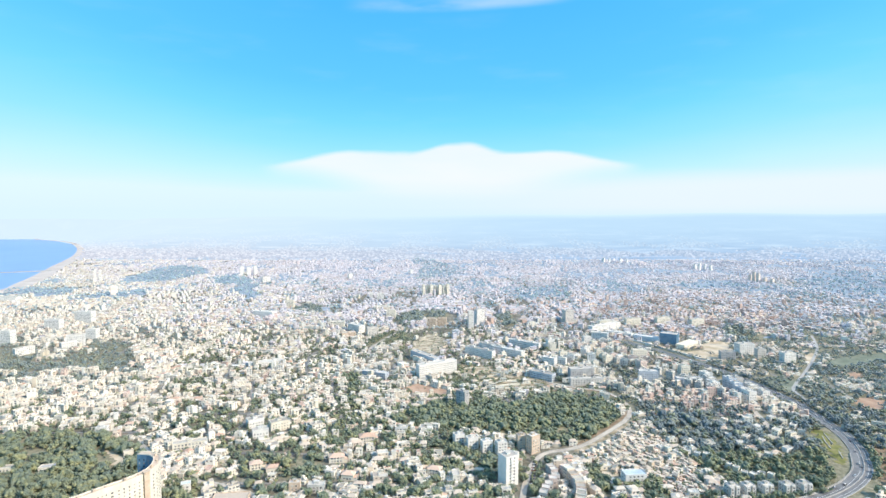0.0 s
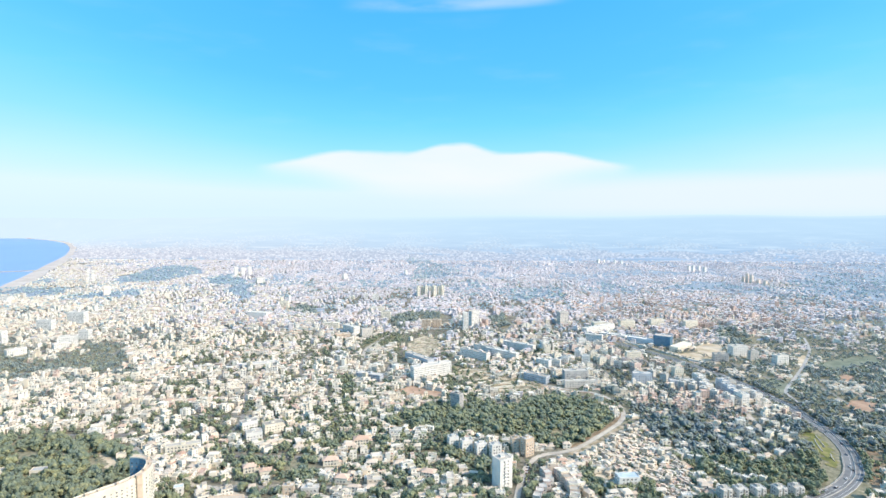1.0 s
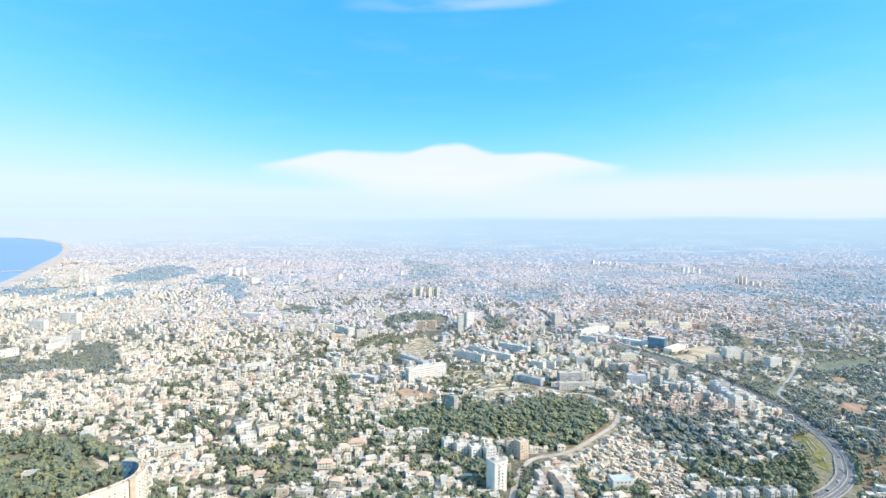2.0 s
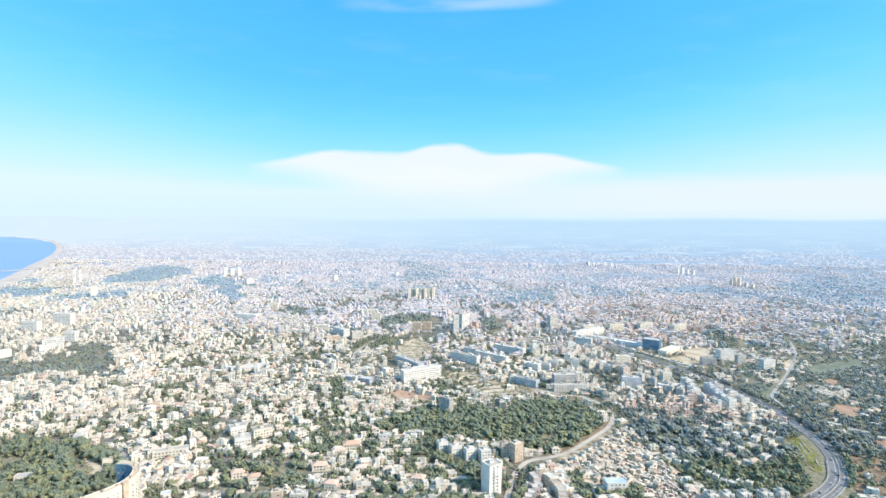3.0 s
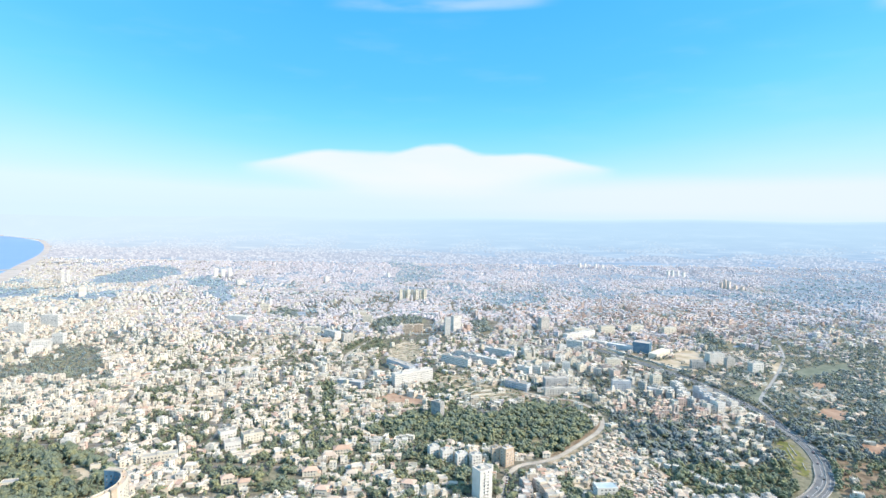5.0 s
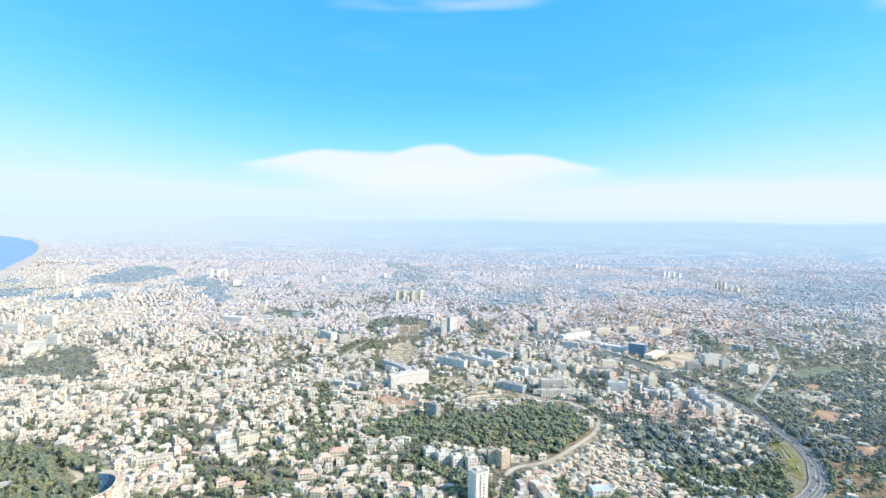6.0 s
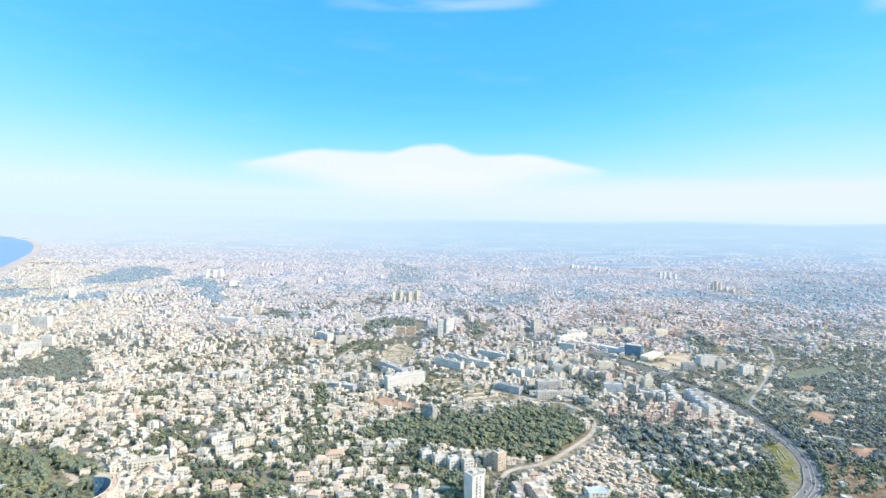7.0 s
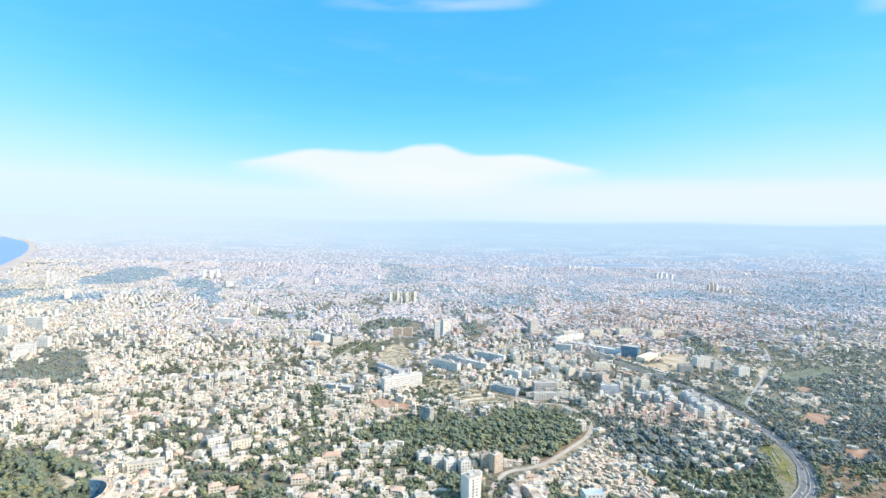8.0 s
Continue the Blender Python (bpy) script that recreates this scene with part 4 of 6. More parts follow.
SOME_CROWNS = [crown_arrays(w, h, b, int(c * 1.2), 6, True, 1.08) for w, h, b, c in ((7, 5.5, 1.0, 8), (6, 6.5, 1.0, 7), (8.5, 5.5, 1.2, 9), (5, 5.0, 0.8, 6), (9.5, 6, 1.2, 10), (4.0, 8, 0.6, 6))]
MID_CROWNS = [crown_arrays(w, h, b, int(c * 1.3), 3, True) for w, h, b, c in ((7, 5.5, 0.6, 4), (6.5, 6.5, 0.6, 4), (8.5, 5.5, 0.8, 5), (5.5, 5.0, 0.5, 3), (9.0, 6, 0.8, 5))]
THIN_CROWNS = [crown_arrays(w, h, 0.4, c, 0, True) for w, h, c in ((7, 6, 3), (8, 6, 4), (6, 5.5, 3), (8.5, 6.5, 4))]
FAR_CROWNS = [crown_arrays(w, h, 0.0, c, 0, True) for w, h, c in ((17, 8, 3), (15, 9, 3), (20, 9, 4))]

NEAR_CROWNS = [crown_arrays(w, h, b, c, 16, True, 1.15) for w, h, b, c in ((8, 5.5, 0.8, 22), (6.5, 6.0, 0.8, 19), (9.5, 5.5, 1.0, 26), (5, 4.5, 0.6, 15), (4.0, 8, 0.6, 16))]
WOOD_CROWNS = [crown_arrays(w, h, b, c, 9, True, 1.22) for w, h, b, c in ((8, 4.6, 0.8, 11), (7, 5.2, 0.8, 10), (9.5, 4.8, 1.0, 13), (6, 4.4, 0.6, 9), (4.2, 6.5, 0.6, 9))]


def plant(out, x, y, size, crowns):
    # farther and outlying trees take leaves with haze in their colour
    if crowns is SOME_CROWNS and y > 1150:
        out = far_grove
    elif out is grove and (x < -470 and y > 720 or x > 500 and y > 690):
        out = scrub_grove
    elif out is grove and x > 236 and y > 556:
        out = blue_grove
    if crowns is SOME_CROWNS and y > 640:
        crowns = MID_CROWNS if y < 900 else THIN_CROWNS
    v, f = crowns[rng.integers(len(crowns))]
    a = rng.uniform(0, 6.28)
    c, s = math.cos(a), math.sin(a)
    w = v * size
    out[0].append(np.stack([w[:, 0] * c - w[:, 1] * s + x, w[:, 0] * s + w[:, 1] * c + y, w[:, 2] * rng.uniform(0.85, 1.12) + ground_z(x, y)], 1))
    out[1].append(f + out[2])
    out[2] += len(v)


def single_tree(x, y, size, kind):
    trunk, crown = TREE_KINDS[kind]
    e = empty("tree", x, y, ground_z(x, y), rng.uniform(0, 6.28))
    e.scale = (size, size, size * rng.uniform(0.85, 1.15))
    child("trunk", trunk, e)
    child("crown", crown, e)
    return tagged(e, ("broad olive-green garden tree", "dark green garden tree", "wide sunlit green pine", "small round grey-green tree",
                      "large spreading green tree", "slim tall dark cypress")[kind] + " standing among pale houses", "tree", "garden trees")


def woods_object(name, out, label, mat):
    v, f = np.concatenate(out[0]), np.concatenate(out[1])
    me = bpy.data.meshes.new(name)
    me.vertices.add(len(v))
    me.vertices.foreach_set("co", v.astype(np.float32).ravel())
    me.loops.add(len(f) * 3)
    me.loops.foreach_set("vertex_index", f.astype(np.int32).ravel())
    me.polygons.add(len(f))
    me.polygons.foreach_set("loop_start", np.arange(0, len(f) * 3, 3, dtype=np.int32))
    me.update(calc_edges=True)
    me.validate()
    me.polygons.foreach_set("use_smooth", np.ones(len(me.polygons), dtype=bool))
    me.materials.append(M[mat])
    tagged(new(name, me), label, "trees", kind="stuff")


# ---- houses ----
def window_mesh(w, h):
    s = Soup()
    s.face([(-w / 2, -0.04, 0), (w / 2, -0.04, 0), (w / 2, -0.04, h), (-w / 2, -0.04, h)], 1)
    t = 0.12
    for x, z, ww, hh in ((-w / 2 - t / 2, h / 2, t, h + 2 * t), (w / 2 + t / 2, h / 2, t, h + 2 * t), (0, -t / 2, w, t), (0, h + t / 2, w, t), (0, h / 2, 0.07, h)):
        s.box(x, -0.05, z - hh / 2, z + hh / 2, ww, 0.12, 0, 0, 0, True)
    return s.mesh("window", [M["white"], M["glass"]])


def split_window(w, h):
    frame_only, pane = Soup(), Soup()
    pane.face([(-w / 2, -0.04, 0), (w / 2, -0.04, 0), (w / 2, -0.04, h), (-w / 2, -0.04, h)], 0)
    t = 0.12
    for x, z, ww, hh in ((-w / 2 - t / 2, h / 2, t, h + 2 * t), (w / 2 + t / 2, h / 2, t, h + 2 * t), (0, -t / 2, w, t), (0, h + t / 2, w, t), (0, h / 2, 0.07, h)):
        frame_only.box(x, -0.05, z - hh / 2, z + hh / 2, ww, 0.12, 0, 0, 0, True)
    return frame_only.mesh("window", [M["white"]]), pane.mesh("pane", [M["glass"]])


WIN_FRAME, WIN_PANE = split_window(1.5, 1.5)
WIN = window_mesh(1.6, 1.55)
WIN_WIDE = window_mesh(2.7, 1.7)
DOOR = window_mesh(1.2, 2.2)


def window_at(parent, mesh, x, y, z, yaw, name="window"):
    return child(name, mesh, parent, m=pose(x, y, z, 0, 0, math.degrees(yaw)))


def face_windows(parent, w, d, z0, storeys, rise, gap, faces="flrb", mesh=None, skip=0.0):
    """Windows storey by storey on the named faces of a block of that width and depth about the origin."""
    for face in faces:
        length = w if face in "fb" else d
        count = max(1, int((length - 1.2) / gap))
        for st in range(storeys):
            for k in range(count):
                if rng.random() < skip:
                    continue
                o = (k + 0.5 - count / 2) * gap
                x, y, yaw = {"f": (o, -d / 2, 0.0), "b": (-o, d / 2, math.pi), "l": (-w / 2, -o, -math.pi / 2), "r": (w / 2, o, math.pi / 2)}[face]
                if mesh is WIN_FRAME:
                    child("pane", WIN_PANE, window_at(parent, mesh, x, y, z0 + st * rise + 0.95, yaw))
                else:
                    window_at(parent, mesh or WIN, x, y, z0 + st * rise + 0.95, yaw)


def house_kind(i):
    """A flat-roofed or tiled villa with its parts."""
    r = random.Random(40 + i)
    w, d, st = r.uniform(6.2, 10.2), r.uniform(5.4, 7.8), r.choice((1, 1, 2, 2, 2))
    h = st * 2.8 + 0.3
    e = empty("house", 0, -400, -60)
    s = Soup()
    s.box(0, 0, -2.0, h, w, d)
    wing = st > 1 and r.random() < 0.75
    wx, ww, wd, wh = (w / 2 + 1.4) * r.choice((-1, 1)), 2.9, d * r.uniform(0.6, 0.9), max(2.7, h - 2.8 * r.choice((1, 1, 2) if st > 2 else (1,)))
    if wing:
        s.box(wx, -d * 0.05, -2.0, wh, ww, wd)
    child("wall", s.mesh("wall", [M["plaster"]]), e)
    s = Soup()
    tiled, beige = i in (2, 4, 5, 7, 9, 11), i != 5
    if tiled:
        o = 0.5
        z, t = h + 0.05, h + 1.7
        p = [(-w / 2 - o, -d / 2 - o, z), (w / 2 + o, -d / 2 - o, z), (w / 2 + o, d / 2 + o, z), (-w / 2 - o, d / 2 + o, z), (-w / 4, 0, t), (w / 4, 0, t)]
        for q in ((0, 1, 5, 4), (1, 2, 5), (2, 3, 4, 5), (3, 0, 4), (3, 2, 1, 0)):
            s.face([p[k] for k in q], 0)
        child("roof", s.mesh("roof", [M["house_tile" if beige else "terracotta"]]), e, "pale beige tiled hip roof" if beige else "orange terracotta tiled hip roof")
    else:
        s.box(0, 0, h, h + 0.25, w - 0.6, d - 0.6)
        child("roof", s.mesh("roof", [M["flat_roof"]]), e, "pale flat roof terrace")
        s = Soup()
        s.rim(0, 0, h + 0.01, w + 0.1, d + 0.1, 0, 1.0, 0.3)
        child("parapet", s.mesh("parapet", [M["plaster"]]), e)
        s = Soup()
        hx, hy = r.uniform(-w / 4, w / 4), r.uniform(0, d / 4)
        if i % 3 == 0:
            s.box(hx, hy, h + 0.26, h + 2.4, 2.4, 2.6)
            hutch = child("stair_hut", s.mesh("stair_hut", [M["plaster"]]), e)
            s = Soup()
            s.box(hx, hy, h + 2.41, h + 2.56, 2.8, 3.0, 0, 0, 0, True)
            child("hut_roof", s.mesh("hut_roof", [M["flat_roof"]]), hutch)
        s = Soup()
        tx, ty = -hx * 0.8 - 1.0, -d / 4
        for a in range(8):
            b = a + 1
            pa, pb = [(tx + 0.6 * math.cos(k * math.pi / 4), ty + 0.6 * math.sin(k * math.pi / 4)) for k in (a, b)]
            s.face([(*pa, h + 0.26), (*pb, h + 0.26), (*pb, h + 1.7), (*pa, h + 1.7)], 0)
        s.face([(tx + 0.6 * math.cos(k * math.pi / 4), ty + 0.6 * math.sin(k * math.pi / 4), h + 1.7) for k in range(8)], 0)
        child("water_tank", s.mesh("water_tank", [M["steel"]]), e)
    if wing:
        s = Soup()
        s.box(wx, -d * 0.05, wh, wh + 0.2, ww - 0.4, wd - 0.4)
        child("terrace", s.mesh("terrace", [M["flat_roof"]]), e)
    count = 3 if w > 8.4 else 2
    for k in range(st):
        for j in range(count):
            o = (j + 0.5 - count / 2) * w / count
            if k == 0 and j == 0:
                window_at(e, DOOR, o, -d / 2, 0.1, 0, "door")
            else:
                window_at(e, WIN_WIDE if (j + k + i) % 3 == 0 else WIN, o, -d / 2, k * 2.8 + 0.9, 0)
        if not wing or wx < 0:
            window_at(e, WIN, w / 2, d * 0.2 * (-1) ** k, k * 2.8 + 0.9, math.pi / 2)
        if not wing or wx > 0:
            window_at(e, WIN, -w / 2, -d * 0.2 * (-1) ** k, k * 2.8 + 0.9, -math.pi / 2)
    if st > 2:
        s = Soup()
        s.box(w * 0.15, -d / 2 - 0.7, 2.8, 3.0, w * 0.5, 1.4, 0, 0, 0, True)
        s.box(w * 0.15, -d / 2 - 1.34, 3.0, 3.9, w * 0.5, 0.12, 0, 0, 0)
        child("balcony", s.mesh("balcony", [M["plaster"]]), e)
    words = {1: "single-storey", 2: "two-storey", 3: "three-storey", 4: "four-storey"}[st]
    label = (("%s villa with a beige tiled roof among garden trees" if beige else "%s villa with an orange tiled roof among garden trees") if tiled else "pale %s house with a flat parapet roof") % words
    tagged(e, label, "house", "houses of the near slope")
    return e, max(w + (4 if wing else 0), d)


# ---- larger buildings ----
TAKEN = []


def block(name, label, x, y, w, d, h, yaw, wall="white", windows="strip", roof="flat_roof", rise=3.1, gap=3.0, hut=True, base_drop=4.0, category="apartment block", faces="flrb", group=""):
    """An upright building about its middle: walls, roof with a rim, stair huts and rows of windows. Its front faces -y before the turn."""
    a = radians(yaw)
    h -= 1.6 if hut else 0.5
    z = ground_z(x, y)
    e = empty(name, x, y, z, a)
    TAKEN.append((x, y, 0.5 * math.hypot(w, d) + 3, w, d, a))
    s = Soup()
    s.box(0, 0, -base_drop, h, w, d)
    child("wall", s.mesh("wall", [M[wall]]), e)
    s = Soup()
    s.box(0, 0, h, h + 0.2, w - 0.7, d - 0.7)
    child("roof", s.mesh("roof", [M[roof]]), e)
    s = Soup()
    s.rim(0, 0, h + 0.01, w + 0.12, d + 0.12, 0, 0.9, 0.35)
    child("parapet", s.mesh("parapet", [M[wall]]), e)
    if hut:
        n = max(1, int(w / 24))
        for k in range(n):
            s = Soup()
            cx = (k + 0.5 - n / 2) * w / n
            s.box(cx, d * 0.1, h + 0.21, h + 2.1, min(4.5, w * 0.3), min(4.0, d * 0.4))
            hutch = child("stair_hut", s.mesh("stair_hut", [M[wall]]), e)
            s = Soup()
            s.box(cx, d * 0.1, h + 2.11, h + 2.3, min(4.9, w * 0.34), min(4.4, d * 0.44), 0, 0, 0, True)
            child("hut_roof", s.mesh("hut_roof", [M[roof]]), hutch)
    storeys = max(1, int(h / rise))
    if windows == "panes":
        face_windows(e, w, d, 0.2, storeys, rise, gap, faces, WIN_FRAME)
    elif windows == "each":
        face_windows(e, w, d, 0.2, storeys, rise, gap, faces)
    elif windows == "strip":
        s = Soup()
        for st in range(storeys):
            z0 = 0.2 + st * rise + 0.9
            for face in faces:
                length = w if face in "fb" else d
                count = max(1, int((length - 1.0) / gap))
                for k in range(count):
                    o = (k + 0.5 - count / 2) * gap
                    q = []
                    for u, v in ((-0.6, 0), (0.6, 0), (0.6, 1.3), (-0.6, 1.3)):
                        q.append({"f": (o + u, -d / 2 - 0.04, z0 + v), "b": (-o - u, d / 2 + 0.04, z0 + v), "l": (-w / 2 - 0.04, -o - u, z0 + v), "r": (w / 2 + 0.04, o + u, z0 + v)}[face])
                    s.face(q, 0)
        tagged(child("window_grid", s.mesh("window_grid", [M["glass"]]), e), kind="stuff")
    return tagged(e, label, category, group)


def hip_villa(x, y, w, d, h, yaw, label):
    """A villa with an orange hipped roof, a chimney and a lower wing."""
    e = empty("villa", x, y, ground_z(x, y), radians(yaw))
    TAKEN.append((x, y, 0.5 * math.hypot(w, d) + 4, w + 4, d + 2, radians(yaw)))
    s = Soup()
    s.box(0, 0, -3, h, w, d)
    child("wall", s.mesh("wall", [M["cream"]]), e)
    s = Soup()
    s.box(w * 0.5 + 1.6, -d * 0.1, -3, h * 0.6, 3.2, d * 0.7)
    wing = child("wing", s.mesh("wing", [M["cream"]]), e)
    for cx, cy, hw, hd, z0, rise, to in ((0, 0, w / 2 + 0.6, d / 2 + 0.6, h, d * 0.27, e), (w * 0.5 + 1.6, -d * 0.1, 2.0, d * 0.35 + 0.4, h * 0.6, 1.1, wing)):
        s = Soup()
        k = max(0.3, hw - hd) if hw > hd else 0.3
        p = [(cx - hw, cy - hd, z0), (cx + hw, cy - hd, z0), (cx + hw, cy + hd, z0), (cx - hw, cy + hd, z0), (cx - k, cy, z0 + rise), (cx + k, cy, z0 + rise)]
        for q in ((0, 1, 5, 4), (1, 2, 5), (2, 3, 4, 5), (3, 0, 4), (3, 2, 1, 0)):
            s.face([p[m] for m in q], 0)
        child("roof", s.mesh("roof", [M["terracotta"]]), to, "orange terracotta tiled hip roof")
    s = Soup()
    s.box(-w * 0.2, d * 0.15, h, h + d * 0.27 + 0.8, 0.8, 0.8)
    child("chimney", s.mesh("chimney", [M["cream"]]), e)
    face_windows(e, w, d, 0.2, max(1, int(h / 2.9)), 2.9, 3.0)
    return tagged(e, label, "house", "orange-roofed villas")


def balconies(e, w, d, h, cols, rise=3.1, face="r"):
    for st in range(1, int(h / rise)):
        for k in range(cols):
            s = Soup()
            length = d if face in "lr" else w
            o = (k + 0.5 - cols / 2) * length / cols
            bw = min(3.6, length / cols * 0.6)
            z = 0.2 + st * rise
            if face == "r":
                s.box(w / 2 + 0.6, o, z, z + 1.0, 1.2, bw, 0, 0, 0, True)
            else:
                s.box(o, -d / 2 - 0.6, z, z + 1.0, bw, 1.2, 0, 0, 0, True)
            child("balcony", s.mesh("balcony", [M["white"]]), e)


def curved_block():
    """The tall crescent of flats whose roof line sweeps up from the near slope."""
    line = spline([(-320, 330), (-302, 351), (-279, 380), (-258, 407), (-249.5, 417), (-242.5, 430), (-240.5, 440), (-243, 452), (-248.5, 461), (-257, 465.5), (-266, 466.5)], 3.4)
    e = empty("crescent_block", -250, 440, 1.8)
    base = Vector((-250, 440))
    top, half = 41.0, 2.7
    rows = []
    for i, p in enumerate(line):
        t = (line[min(i + 1, len(line) - 1)] - line[max(i - 1, 0)]).normalized()
        rows.append((p - base, Vector((t.y, -t.x))))
        TAKEN.append((p.x, p.y, 8, 6, 6, 0))
    s = Soup()
    n = len(rows)
    ring = lambda o, z: [(*(p + q * o), z) for p, q in rows]
    def band(o, z0, z1, slot, flip, soup):
        a, b = ring(o, z0), ring(o, z1)
        for i in range(n - 1):
            f = [a[i], a[i + 1], b[i + 1], b[i]]
            soup.face(f[::-1] if flip else f, slot)
    def deck(o0, o1, z, slot, soup):
        a, b = ring(o0, z), ring(o1, z)
        for i in range(n - 1):
            soup.face([b[i], b[i + 1], a[i + 1], a[i]], slot)
    band(half, -12, top, 0, False, s)
    # concave wall gets dark blue glass in place of its shade
    band(-half, -12, top, 1, True, s)
    for i in (0, n - 1):
        p, q = rows[i]
        a, b = p + q * half, p - q * half
        s.face([(*a, -12), (*b, -12), (*b, top), (*a, top)], 0)
    child("wall", s.mesh("wall", [M["cream"], M["facade_glass"]]), e)
    s = Soup()
    deck(-half, half, top, 0, s)
    child("roof", s.mesh("roof", [M["tan"]]), e, "tan gravel roof")
    for o0, o1 in ((-half, -half + 0.4), (half - 0.4, half)):
        s = Soup()
        band(o1, top, top + 1.0, 0, False, s)
        band(o0, top, top + 1.0, 0, True, s)
        deck(o0, o1, top + 1.0, 0, s)
        child("parapet", s.mesh("parapet", [M["cream"]]), e)
    s = Soup()
    for st in range(14):
        z = -2 + st * 2.9
        for o, flip in ((half + 0.05, False), (-half - 0.05, True)):
            a, b = ring(o, z), ring(o, z + 1.25)
            for i in range(0, n - 1):
                pa, pb, qa, qb = Vector(a[i]), Vector(a[i + 1]), Vector(b[i]), Vector(b[i + 1])
                f = [pa.lerp(pb, 0.34), pa.lerp(pb, 0.64), qa.lerp(qb, 0.64), qa.lerp(qb, 0.34)]
                s.face([tuple(v) for v in (f[::-1] if flip else f)], 0)
    tagged(child("window_grid", s.mesh("window_grid", [M["glass"]]), e), kind="stuff")
    # stair tower against the bend
    s = Soup()
    p, q = min(rows, key=lambda v: (v[0] + base - Vector((-241, 428))).length)
    c = p + q * 3.2
    s.box(c.x, c.y, -8, top + 2.2, 4.2, 4.2, 0.9)
    s.box(c.x, c.y, top + 2.2, top + 2.5, 4.8, 4.8, 0.9, 0, 0, True)
    child("stair_tower", s.mesh("stair_tower", [M["tan"]]), e, "tan stair tower")
    # lift housings and tanks along the roof
    for i in range(4, n - 2, 3):
        p, q = rows[i]
        s = Soup()
        s.box(p.x, p.y, top, top + 1.5 + 0.7 * (i % 2), 1.9, 1.6, 0.9)
        child("roof_housing", s.mesh("roof_housing", [M["tan"]]), e)
    tagged(e, "tall curved crescent of sunlit cream flats above the trees", "apartment block")


curved_block()
# the white tower beside the wood road
tower = block("tower_block", "tall white apartment tower beside a pale road", 61, 500, 14, 13, 30, 30, "white", "panes", gap=4.4, category="tower block", faces="fr")
balconies(tower, 14, 13, 28, 1, face="f")
for x, y, w, h in ((17, 582, 11, 13.5), (31, 574, 12, 13.5), (46, 567, 11.5, 13), (61, 562, 11, 14.5)):
    block("apartment_block", "small white apartment block below the wooded hill", x, y, w, 8, h, 18, "white", "panes", gap=3.0, group="white blocks below the wood")
block("apartment_block", "tan apartment block with a flat roof at the wood's edge", 84, 572, 10, 9, 16.5, 5, "tan", "panes", gap=3.4)
block("apartment_block", "tall tan apartment block at the wood's edge", 95, 565, 12, 9, 20, 34, "tan", "panes", gap=3.4)
block("tower_block", "grey concrete tower standing in the wood", 25, 689, 14, 9, 21, -38, "grey", "strip", category="tower block")
block("slab_block", "long white slab of flats beside bare earth", -10, 835, 66, 12, 21.5, 30, "white", "strip", gap=2.6)
block("slab_block", "long blue-grey slab of flats with a pale roof", -31, 911, 66, 12, 13.5, -52, "slate", "strip")
block("apartment_block", "blue-grey block with a bright end wall", -103, 821, 40, 12, 11, -22, "slate", "strip")
block("glass_hall", "large dark blue glass hall with white side walls", 434, 1040, 31, 22, 20.5, -34, "facade_glass", "none", hut=False, category="office building")
block("hall_annex", "low sunlit cream hall beside the glass building", 456, 1012, 58, 16, 9.5, 42, "cream", "strip", "cream", hut=False, category="office building")
block("long_hall", "long low pale blue hall with a white flat roof", 400, 1061, 52, 14, 9.5, -40, "pale_blue", "none", "white", hut=False, category="hall")
block("long_hall", "long white hall with rows of windows", 358, 1098, 50, 16, 10, -38, "white", "strip", category="hall")
block("tower_block", "slim white residential tower", 59, 1160, 11, 13, 39, 8, "white", "strip", category="tower block", group="white towers")
block("tower_block", "broad white residential tower", 80, 1200, 20, 12, 36, 30, "white", "strip", category="tower block", group="white towers")
for k, (x, y) in enumerate(((-58, 1628), (-46, 1640), (-35, 1630), (-22, 1644), (-10, 1636), (3, 1650), (14, 1646))):
    block("tower_block", "warm beige residential tower in a row", x, y, 8.5, 10, 33 - 4 * (k % 2), 18, "cream", "strip", gap=4, category="tower block", group="beige towers")
block("tower_block", "grey office tower above low houses", 282, 1226, 22, 14, 30, 22, "pale", "strip", category="tower block")
for x, y, w, h, a in ((64, 936, 57, 15.5, -40), (112, 943, 64, 14, -41), (150, 994, 62, 14, -38), (88, 972, 50, 14, -40), (174, 885, 23, 14.5, -41), (194, 888, 17, 13.5, -24), (213, 902, 12, 15.5, -18)):
    block("slab_block", "long white slab of flats on the estate", x, y, w, 10, h, a, "white", "strip", group="estate slabs")
block("tower_block", "pale tower block on the estate", 195, 985, 14, 10, 20, 17, "white", "strip", category="tower block")
block("school", "pale grey school block with a flat roof", 150, 813, 38, 12, 12, -40, "slate", "strip", gap=2.7, category="school")
block("school", "pale school block with tall window bays", 209, 818, 36, 14, 17, 5, "grey", "strip", gap=3.6, category="school")
block("school", "low pale school wing", 209, 786, 48, 8, 11.5, 2, "pale", "strip", gap=4, category="school")
